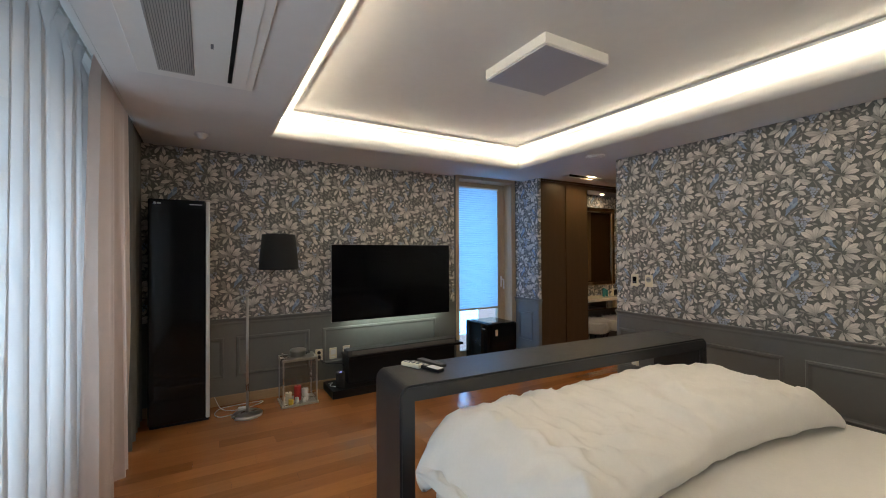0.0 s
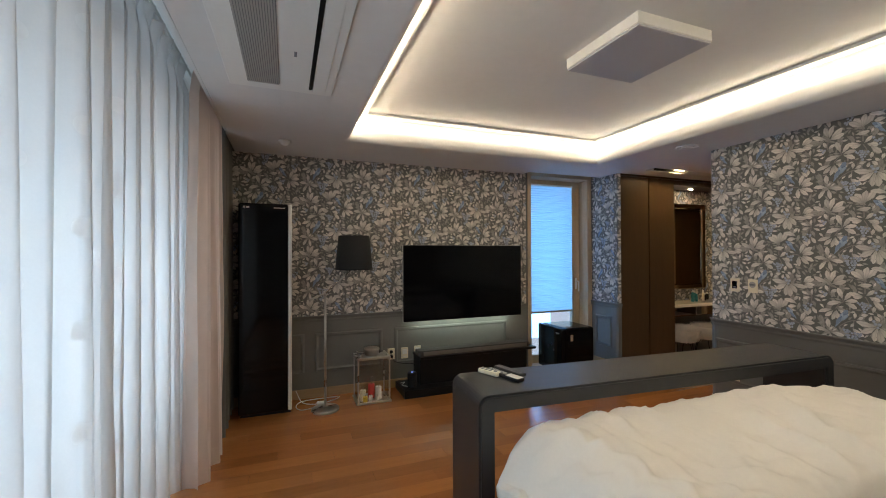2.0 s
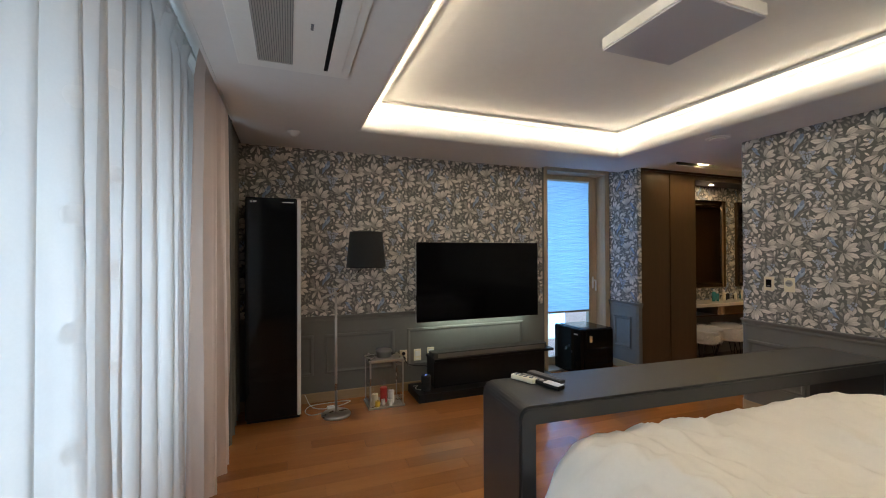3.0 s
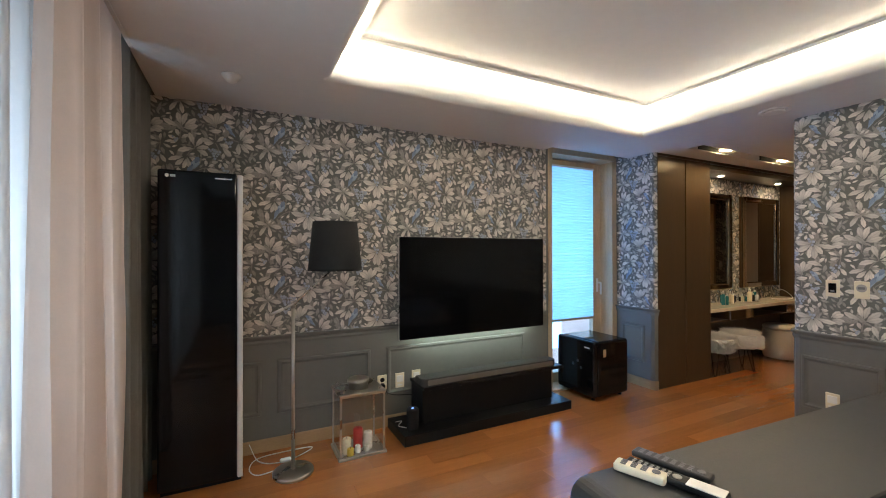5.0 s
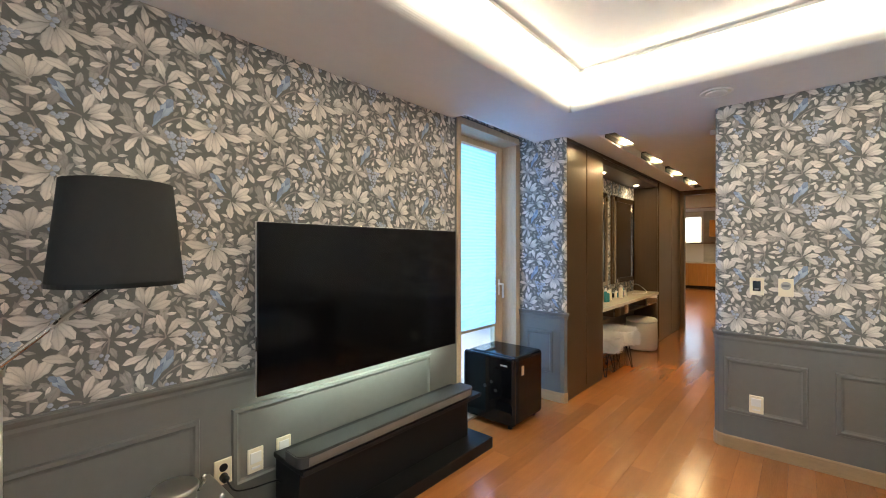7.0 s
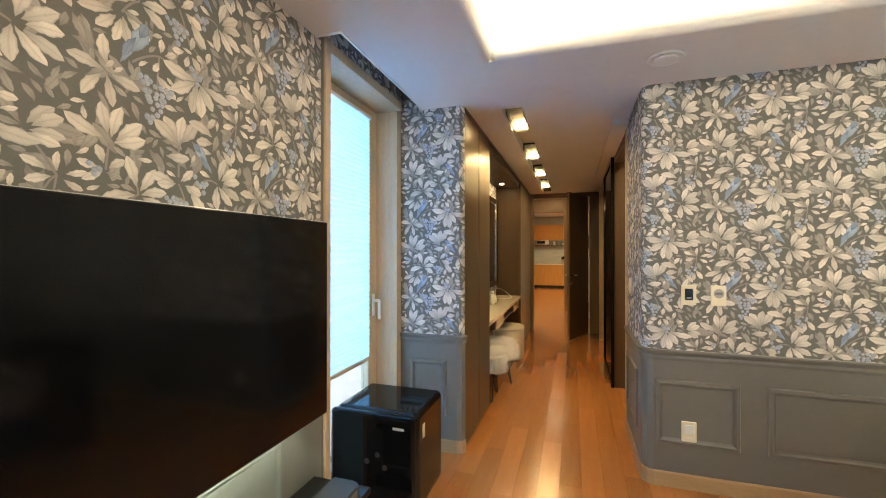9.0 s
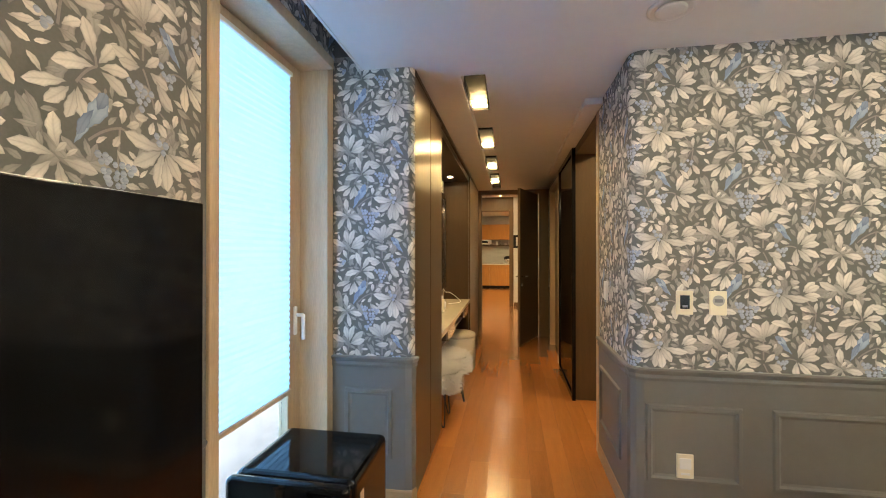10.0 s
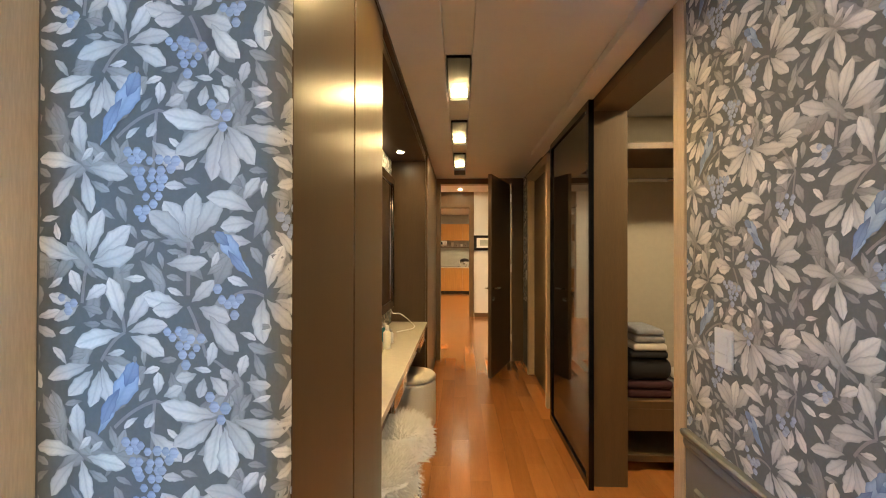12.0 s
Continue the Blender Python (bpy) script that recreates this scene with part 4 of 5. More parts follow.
def cube_fridge():
    t = thing("mini_fridge", (3.75, 4.62, 0), "small glossy black cube refrigerator with rounded edges", "refrigerator")
    kid("body", box(0.052, 0.455, 0.0, 0.48, 0.03, 0.545, 0.030, 4), M_BLACKGLOSS, t)
    d = kid("door", box(0, 0.050, 0, 0.48, 0.03, 0.545, 0.022, 4), M_BLACKGLOSS, t, "glossy black door with faint marks")
    kid("badge", box(-0.003, 0.002, 0.055, 0.115, 0.478, 0.490, 0.001), M_SILVER, d, "small silver badge")
    for y, z in ((0.26, 0.30), (0.20, 0.34), (0.16, 0.28)):
        kid("dial_mark", lathe([(0.014, 0), (0.014, 0.001)], 16), M_BARGREY, d).matrix_basis = pose(-0.0005, y, z, 0, -90, 0)
    kid("sticker", box(0.115, 0.150, -0.0025, 0.002, 0.40, 0.47), M_WOODTRIM, t, "brown paper sticker")
    for x, y in ((0.05, 0.06), (0.40, 0.06), (0.05, 0.42), (0.40, 0.42)):
        kid("foot", lathe([(0.018, 0), (0.018, 0.03)], 14, (x, y, 0)), M_BLACK, t)


def floor_lamp():
    t = thing("floor_lamp", (1.165, 4.62, 0), "steel swing arm floor lamp with a black drum shade, unlit", "floor lamp")
    kid("base", lathe([(0.118, 0), (0.122, 0.006), (0.122, 0.018), (0.116, 0.024), (0.018, 0.03)], 40), M_STEEL, t, smooth=True)
    kid("pole", lathe([(0.011, 0.028), (0.011, 1.045)], 16), M_STEEL, t, smooth=True)
    bm = lathe([(0.016, 1.03), (0.016, 1.075)], 16)
    kid("joint", bm, M_STEEL, t, smooth=True)
    kid("arm", tube([(-0.12, -0.03, 1.005), (0.0, -0.03, 1.06), (0.255, -0.03, 1.29)], 0.007, 12), M_STEEL, t, smooth=True)
    kid("grip", tube([(-0.135, -0.03, 1.0), (-0.06, -0.03, 1.034)], 0.010, 12), M_STEEL, t, smooth=True)
    sh = kid("shade", lathe([(0.170, 1.265), (0.140, 1.575), (0.137, 1.575), (0.167, 1.265)], 48, (0.255, -0.02, 0), cap=False), M_SHADE, t, "black cloth drum shade", True)
    kid("shade_ring", lathe([(0.171, 1.262), (0.1715, 1.275)], 48, (0.255, -0.02, 0), cap=False), M_BLACK, sh)
    kid("bulb_socket", lathe([(0.02, 1.28), (0.022, 1.36), (0.035, 1.42), (0.02, 1.47)], 20, (0.255, -0.02, 0)), M_WHITE, t, smooth=True)
    c = thing("lamp_cable", (0.9, 4.68, 0), "thin white power cable with a foot switch on the floor", "cable")
    kid("wire", tube(smooth_path([(0.02, 0.20, 0.12), (0.08, 0.12, 0.03), (0.22, 0.10, 0.008), (0.36, 0.16, 0.008), (0.42, 0.22, 0.01), (0.30, 0.24, 0.008), (0.08, 0.22, 0.008), (0.02, 0.10, 0.008), (0.06, 0.0, 0.008), (0.16, 0.0, 0.012)], 8), 0.0035, 6), M_WHITE, c, smooth=True)
    kid("switch", box(0.20, 0.27, 0.085, 0.115, 0.004, 0.03, 0.010, 3), M_WHITE, c)


def lantern():
    t = thing("lantern", (1.455, 4.62, 0), "steel and glass candle lantern standing on the floor", "lantern")
    w, d, h = 0.31, 0.25, 0.41
    kid("floor_plate", box(-0.01, w + 0.01, -0.01, d + 0.01, 0, 0.018, 0.003), M_STEEL, t)
    kid("top_plate", box(-0.004, w + 0.004, -0.004, d + 0.004, h, h + 0.022, 0.004), M_STEEL, t)
    for x in (0, w - 0.014):
        for y in (0, d - 0.014):
            kid("post", box(x, x + 0.014, y, y + 0.014, 0.018, h, 0.002), M_STEEL, t)
    for y in (0.005, d - 0.009):
        g = kid("pane", box(0.014, w - 0.014, y, y + 0.003, 0.018, h), M_GLASS, t)
        g.visible_shadow = False
    for x in (0.005, w - 0.009):
        g = kid("pane", box(x, x + 0.003, 0.014, d - 0.014, 0.018, h), M_GLASS, t)
        g.visible_shadow = False
    kid("chimney", lathe([(0.068, h + 0.022), (0.068, h + 0.066), (0.075, h + 0.067), (0.075, h + 0.082), (0.070, h + 0.087), (0.03, h + 0.091)], 32, (w / 2, d / 2, 0)), M_STEEL, t, "round steel lid", True)
    for x, y in ((0.03, 0.03), (w - 0.03, 0.03), (0.03, d - 0.03), (w - 0.03, d - 0.03)):
        kid("knob", lathe([(0.004, h + 0.022), (0.009, h + 0.03), (0.009, h + 0.038), (0.003, h + 0.044)], 12, (x, y, 0)), M_STEEL, t)
    for x, y, r, hh, m, lab in ((0.06, 0.07, 0.034, 0.15, M_CREAM, "cream pillar candle"), (0.05, 0.05, 0.026, 0.07, M_YELLOW, "yellow candle"), (0.15, 0.12, 0.038, 0.20, M_RED, "red round candle"),
                                (0.21, 0.08, 0.036, 0.17, M_WAX, "white pillar candle"), (0.13, 0.05, 0.022, 0.07, M_WAX, "short white candle"), (0.19, 0.04, 0.02, 0.06, M_WAX, "short white candle")):
        if lab == "yellow candle":
            x, y = 0.075, 0.028
        r, hh = r * 0.85, hh * 0.66
        c = thing("candle", (1.455 + x, 4.62 + y, 0.0185), lab + " inside the glass lantern", "candle", "lantern candles")
        kid("wax", lathe([(r * 0.98, 0), (r, 0.004), (r, hh - 0.004), (r * 0.9, hh), (r * 0.3, hh - 0.003)], 20), m, c, smooth=True)
        kid("wick", tube([(0, 0, hh - 0.004), (0.001, 0, hh + 0.012)], 0.0015, 6), M_BLACK, c)


def overbed_table():
    t = thing("overbed_bench", (1.605, 2.37, 0, 0, 0, -3.6), "long black upholstered bridge table standing over the foot of the bed", "table")
    L, D, T, H, R = 2.27, 0.362, 0.075, 0.80, 0.05
    arc = [(R - R * math.cos(a), H - R + R * math.sin(a)) for a in np.linspace(0, math.pi / 2, 7)]
    arc2 = [(L - x, z) for x, z in reversed(arc)]
    outline = [(0, 0.004)] + arc + arc2 + [(L, 0.004), (L - T, 0.004), (L - T, H - T), (T, H - T), (T, 0.004)]
    bm = extrude_profile(outline, 0, D, "y")
    bmesh.ops.bevel(bm, geom=[e for e in bm.edges if abs(e.verts[0].co.y - e.verts[1].co.y) < 1e-5], offset=0.010, segments=2, affect="EDGES")
    kid("tabletop", bm, M_LEATHER, t)
    for x in (0.012, L - T + 0.012):
        kid("foot", box(x, x + T - 0.024, 0.02, D - 0.02, 0.0, 0.0045), M_BLACK, t)


def remote(at, size, m, m2, label, rows=5, tail=0.0):
    """A rounded case with a grid of keys; tail: share of the length in a pale cover."""
    r = thing("remote_control", at, label, "remote control", "remotes on the table")
    l, w, h = size
    kid("case", box(-l / 2, l / 2, -w / 2, w / 2, 0, h, min(h, w) * 0.3, 3), m, r)
    if tail:
        kid("cover", box(l / 2 - l * tail, l / 2 - 0.004, -w * 0.46, w * 0.46, h - 0.002, h + 0.0012, 0.001), M_SILVER, r, "silver end cover")
    end = l * (0.5 - tail) - 0.02
    step = (end - 0.03 + l / 2) / rows
    for i in range(rows):
        for j in (-1, 0, 1):
            x, y = -l / 2 + 0.016 + i * step, j * w * 0.25
            kid("key", box(x, x + step * 0.55, y - w * 0.085, y + w * 0.085, h - 0.001, h + 0.0018, 0.0006, 1), m2, r)
    kid("dial", lathe([(w * 0.24, h - 0.001), (w * 0.24, h + 0.002), (w * 0.18, h + 0.0026)], 16, (end - 0.004, 0, 0)), m2, r)


def bed():
    t = thing("bed", (1.84, -0.85, 0), "wide bed with white bedding and a dark navy base", "bed")
    kid("base", box(0.0, 1.9, 0.05, 3.20, 0.06, 0.28, 0.03, 3), M_NAVY, t, "dark navy fabric base")
    kid("mattress", box(0.01, 1.89, 0.08, 3.18, 0.281, 0.52, 0.07, 4), M_SHEET, t, "mattress in a white fitted sheet")
    kid("headboard", box(-0.05, 1.95, -0.06, 0.04, 0.0, 1.05, 0.03, 3), M_LEATHER, t, "black upholstered headboard")
    for x in (0.1, 1.8):
        for y in (0.2, 3.1):
            kid("leg", lathe([(0.03, 0), (0.03, 0.06)], 14, (x, y, 0)), M_BLACK, t)
    d = thing("duvet", (1.65, 1.49, 0), "rumpled white duvet folded back over the foot of the bed", "bedding")
    # a thick creased roll: a closed loop of cloth in section, run across the bed
    bm = bmesh.new()
    nx, ns = 190, 72
    W = 1.98
    rings = []
    for i in range(nx + 1):
        u = i / nx
        x = u * W
        end = min(1.0, min(u * 11, (1 - u) * 6.5))
        end = math.sqrt(max(0.0, 1 - (1 - end) ** 2))
        droop = 0.20 * max(0.0, 1 - u * 9) ** 1.5 + 0.12 * max(0.0, 1 - (1 - u) * 7) ** 1.5
        ring = []
        for k in range(ns):
            a = 2 * math.pi * k / ns
            c, s = math.cos(a), math.sin(a)
            half = 0.400 + 0.03 * math.sin(u * 6 + 0.8)
            y = 0.42 + half * math.copysign(abs(c) ** 0.75, c) * (0.86 + 0.14 * end) + 0.05 * math.sin(u * 4.2) - 0.04 * u
            top = 0.075 + 0.075 * math.exp(-((u - 0.62) / 0.30) ** 2) + 0.018 * math.sin(u * 9 + 1)
            if s > 0:
                z = 0.575 + (0.025 + top * (s ** 0.62) * (0.92 - 0.12 * c)) * (0.30 + 0.70 * end)
                soft = s ** 0.5
            else:
                z = 0.575 + 0.050 * s * (0.4 + 0.6 * end)
                soft = 0.25
            fold = 0.0
            for q in range(6):
                ang = -0.5 + q * 0.42
                f = 7 + 5.5 * q
                ph = f * (x * math.cos(ang) + y * math.sin(ang)) + 5.0 * noise.noise((x * 1.7 + q * 9, y * 2.1, q * 3.1))
                mask = max(0.0, 0.35 + noise.noise((x * 2.2 + q * 4, y * 2.2, q)))
                fold += mask * (1 - abs(math.sin(ph)) ** 0.7 * 2 + 0.5) * 0.024 / (1 + 0.22 * q)
            for q, (ang, fa, fc) in enumerate(((0.25, 1.3, 8.0), (-0.35, 1.6, 11.0), (0.9, 2.0, 9.0), (0.1, 2.5, 17.0))):
                p1, p2 = x * math.cos(ang) + y * math.sin(ang), -x * math.sin(ang) + y * math.cos(ang)
                ridge = max(0.0, 1 - 2.6 * abs(noise.noise((p1 * fa, p2 * fc, 11.0 + q * 5))))
                fold += ridge ** 2.5 * 0.020 / (1 + 0.35 * q) * max(0.0, 0.6 + noise.noise((x * 1.4, y * 1.4, 20.0 + q)))
            gather = 0.024 * math.sin(y * 40 + 4 * noise.noise((y * 6, x * 3, 1))) * max(0.0, 1 - u * 4)
            z += fold * soft + 0.018 * noise.noise((x * 2.6, y * 2.6, 4.0)) * soft + gather * soft - droop * (0.6 + 0.4 * s)
            ring.append(bm.verts.new((x + gather * 0.7 + 0.02 * noise.noise((z * 6, y * 6, 2)), y + 0.012 * noise.noise((x * 7, z * 7, 7)), z)))
        rings.append(ring)
    for a, b in zip(rings, rings[1:]):
        for k in range(ns):
            bm.faces.new((a[k], b[k], b[(k + 1) % ns], a[(k + 1) % ns]))
    bm.faces.new(rings[0])
    bm.faces.new(rings[-1][::-1])
    bmesh.ops.recalc_face_normals(bm, faces=bm.faces)
    kid("cover", bm, M_SHEET, d, smooth=True)
    bm = box(0.02, 0.10, 0.40, 0.60, 0.36, 0.47, 0.035, 3)
    for v in bm.verts:
        v.co += Vector((noise.noise(v.co * 14), noise.noise(v.co * 11 + Vector((3, 0, 0))), 0)) * 0.02
    kid("lining_corner", bm, M_GREYCLOTH, d, "grey lining hanging out of the cover", True)


def plate(name, at, label, detail):
    """A cream wall plate whose face looks along -y in its own space."""
    p = thing(name, at, label, "switch" if name != "wall_socket" else "socket")
    kid("plate", box(-0.038, 0.038, -0.011, 0.0, -0.058, 0.058, 0.004, 2), M_WHITE if detail == "keys" else M_CREAM, p)
    if detail == "screen":
        kid("screen", box(-0.021, 0.021, -0.0135, -0.010, -0.030, 0.036, 0.001), M_BLACKGLOSS, p)
        kid("key", box(-0.012, 0.012, -0.0145, -0.013, -0.022, -0.012), M_GREYCLOTH, p)
    elif detail == "round":
        kid("dial", lathe([(0.026, 0), (0.026, 0.003)], 24), M_VENT, p).matrix_basis = pose(0, -0.0105, 0.012, 90)
        kid("display", box(-0.018, 0.018, -0.0148, -0.013, 0.004, 0.020), M_GREYCLOTH, p)
    elif detail == "socket":
        for z in (0.022, -0.020):
            r = kid("outlet", lathe([(0.018, 0), (0.018, 0.003), (0.014, 0.0032)], 20), M_BLACK, p, "dark round outlet")
            r.matrix_basis = pose(0, -0.0105, z, 90)
    elif detail == "rocker":
        kid("rocker", box(-0.026, 0.026, -0.0145, -0.010, -0.012, 0.040, 0.002), M_WHITE, p)
        kid("slot", box(-0.020, 0.020, -0.0125, -0.0105, -0.040, -0.030), M_SILVER, p)
    else:
        for z in (-0.026, 0.0, 0.026):
            kid("key", box(-0.026, 0.026, -0.0135, -0.010, z - 0.011, z + 0.011, 0.001), M_WHITE, p)
    return p


def ceiling_things():
    t = thing("ceiling_light", (2.415, 2.28, 2.504), "flat square white ceiling light, switched off", "ceiling light")
    kid("frame", box(-0.004, 0.504, -0.004, 0.529, 0.012, 0.071, 0.004), M_WHITE, t)
    kid("diffuser", box(0.0, 0.50, 0.0, 0.525, 0.0, 0.0115, 0.003), M_DIFF, t, "grey unlit diffuser")
    a = thing("air_conditioner", (0.55, 2.0, CEIL), "white ceiling air conditioner with ribbed intake and dark slot", "air conditioner")
    kid("panel", box(0.0, 0.54, 0, 1.30, -0.014, -0.001, 0.004), M_WHITE, a)
    kid("intake", box(0.095, 0.255, 0.04, 1.21, -0.016, -0.0142), M_GREYCLOTH, a, "grey intake recess")
    for k in range(16):
        kid("rib", box(0.097 + k * 0.0099, 0.1038 + k * 0.0099, 0.042, 1.208, -0.021, -0.0165), M_VENT, a)
    kid("air_slot", box(0.408, 0.428, 0.03, 1.23, -0.017, -0.0142), M_BLACK, a, "black air outlet slot")
    kid("flap", box(0.432, 0.50, 0.03, 1.23, -0.019, -0.0142, 0.002), M_WHITE, a)
    kid("label_bar", box(0.325, 0.337, 0.80, 0.85, -0.0155, -0.0142), M_GREYCLOTH, a)
    s = thing("smoke_detector", (0.823, 4.46, CEIL), "small white dome detector on the ceiling", "detector")
    kid("dome", lathe([(0.050, -0.001), (0.050, -0.010), (0.036, -0.020), (0.028, -0.034), (0.014, -0.042)], 28), M_WHITE, s, smooth=True)
    s = thing("ceiling_speaker", (4.20, 3.42, CEIL), "flat round white ceiling speaker", "speaker")
    kid("ring", lathe([(0.090, -0.001), (0.090, -0.008), (0.078, -0.012), (0.074, -0.006)], 36), M_WHITE, s, smooth=True)
    # grey disc puts the shade of the gap inside the ring into colour
    kid("gap_shade", lathe([(0.073, -0.003), (0.066, -0.004)], 36), M_VENT, s)
    kid("disc", lathe([(0.058, -0.004), (0.060, -0.014), (0.052, -0.018), (0.02, -0.019)], 36), M_WHITE, s, smooth=True)


styler()
television()
media_stand()
cube_fridge()
floor_lamp()
lantern()
overbed_table()
bed()
remote((1.800, 2.650, 0.801, 0, 0, -68), (0.125, 0.042, 0.022), M_CREAM, M_GREYCLOTH, "short cream remote control lying on the black table", 3)
remote((1.846, 2.590, 0.801, 0, 0, -74), (0.235, 0.045, 0.018), M_BLACK, M_VENT, "long black remote control with a silver end on the table", 7, 0.36)
remote((1.910, 2.640, 0.801, 0, 0, -76), (0.195, 0.042, 0.016), M_BARGREY, M_GREYCLOTH, "dark grey remote control with pale keys on the table", 7)
for x in (1.862,):
    plate("wall_socket", (x, 4.993, 0.357), "cream double wall socket with dark outlets", "socket")
plate("wall_switch", (2.008, 4.993, 0.355), "cream wall plate with a small aerial outlet", "rocker")
plate("wall_switch", (2.150, 4.993, 0.362), "cream wall plate beside the television bench", "rocker")
plate("wall_switch", (SWX, 3.238, 1.122, 0, 0, -90), "cream wall controller with a black display", "screen")
plate("wall_switch", (SWX, 3.090, 1.122, 0, 0, -90), "cream room thermostat with a round dial", "round")
plate("wall_switch", (SWX - 0.006, 3.240, 0.337, 0, 0, -90), "cream wall socket plate with a flap", "rocker")
plate("wall_switch", (5.07, SIDE + 0.001, 1.125, 0, 0, 180), "white light switch with three keys", "keys")
ceiling_things()

# ---- dressing corridor ----


def wardrobes():
    for x0, x1 in ((4.578, 5.027), (5.030, 5.458)):
        w = thing("wardrobe", (x0, CLOS, 0), "tall dark wenge wardrobe unit with a plain door", "wardrobe", "corridor wardrobes")
        # first body is coloured black to put shade into the door seam
        kid("body", box(0.0, x1 - x0 - 0.001, 0.022, 0.60, 0.0, 2.336), M_MATTEBLACK if x0 < 5 else M_DARKWOOD, w)
        kid("door", box(0.003, x1 - x0 - (0.008 if x0 < 5 else 0.002), 0.0, 0.02, 0.05, 2.335, 0.002), M_DARKWOOD, w)
        kid("plinth", box(0.001, x1 - x0 - 0.001, 0.01, 0.021, 0.0, 0.048), M_DARKWOOD, w)
    for x0, x1 in ((7.705, 8.46), (8.463, END - 0.003)):
        w = thing("wardrobe", (x0, CLOS, 0), "tall dark wenge wardrobe unit beyond the dressing table", "wardrobe", "corridor wardrobes")
        kid("body", box(0.0, x1 - x0 - 0.001, 0.022, 0.60, 0.0, 2.335), M_DARKWOOD, w)
        kid("door", box(0.001, x1 - x0 - 0.003, 0.0, 0.02, 0.05, 2.335, 0.002), M_DARKWOOD, w)
        kid("plinth", box(0.001, x1 - x0 - 0.002, 0.01, 0.021, 0.0, 0.048), M_DARKWOOD, w)
    f = structure("trim_wardrobe_head", box(4.578, END - 0.003, CLOS - 0.004, CLOS + 0.02, 2.337, CEIL - 0.001), M_DARKWOOD, "dark wooden filler above the wardrobes", "trim")
    structure("ceiling_niche", box(5.460, 7.703, CLOS + 0.022, 4.928, 2.28, 2.335), M_DARKWOOD, "dark wooden soffit over the dressing table", "ceiling")
    for x in (6.03, 7.34):
        s = thing("spotlight", (x, 4.79, 2.28), "small round recessed spotlight, lit", "light", "niche spots")
        kid("ring", lathe([(0.042, -0.001), (0.042, -0.005), (0.030, -0.006)], 24, cap=False), M_STEEL, s)
        kid("lens", lathe([(0.029, -0.002), (0.027, -0.004)], 20), M_SPOT, s)


def vanity():
    t = thing("dressing_table", (5.461, CLOS, 0), "long wall hung dressing table with a cream glossy top", "dressing table")
    L = 7.70 - 5.461
    kid("tabletop", box(0, L, 0.0, 0.345, 0.70, 0.74, 0.004), M_STONE, t, "cream polished top")
    kid("shelf", box(0, L, 0.045, 0.34, 0.575, 0.592, 0.002), M_DARKWOOD, t, "thin open shelf under the top")
    kid("back_panel", box(0, L, 0.325, 0.34, 0.593, 0.699), M_DARKWOOD, t)
    for a, b in ((0.40, 0.88), (1.66, 2.19)):
        d = kid("drawer", box(a, b, 0.03, 0.30, 0.594, 0.698, 0.003), M_DARKWOOD, t)
        kid("drawer_front", box(a + 0.002, b - 0.002, 0.014, 0.029, 0.590, 0.698, 0.003), M_MIRRORP, d, "mirror faced drawer front")
    kid("side_panel", box(L - 0.03, L, 0.02, 0.34, 0.0, 0.574), M_DARKWOOD, t)
    for x0, x1 in ((6.68, 7.56), (5.62, 6.43)):
        m = thing("wall_mirror", (x0, 4.928, 0.90), "tall wall mirror in a bronze frame over the dressing table", "mirror", "niche mirrors")
        w = x1 - x0
        kid("back_board", box(0, w, -0.03, -0.002, 0, 1.185), M_DARKWOOD, m)
        kid("glass", box(0.07, w - 0.07, -0.036, -0.031, 0.07, 1.115), M_MIRROR, m)
        for a in ((0, 0.07, 0, 1.185), (w - 0.07, w, 0, 1.185), (0.071, w - 0.071, 0, 0.07), (0.071, w - 0.071, 1.115, 1.185)):
            kid("frame", box(a[0], a[1], -0.058, -0.031, a[2], a[3], 0.012, 1), M_MIRRORD, m, "bevelled bronze mirror frame")


M_MIRRORP = mat("clear_mirror", (0.82, 0.81, 0.79), 0.05, metal=1.0, vary=0.02)
M_MIRRORD = mat("bronze_mirror", (0.50, 0.42, 0.33), 0.06, metal=1.0, vary=0.05)


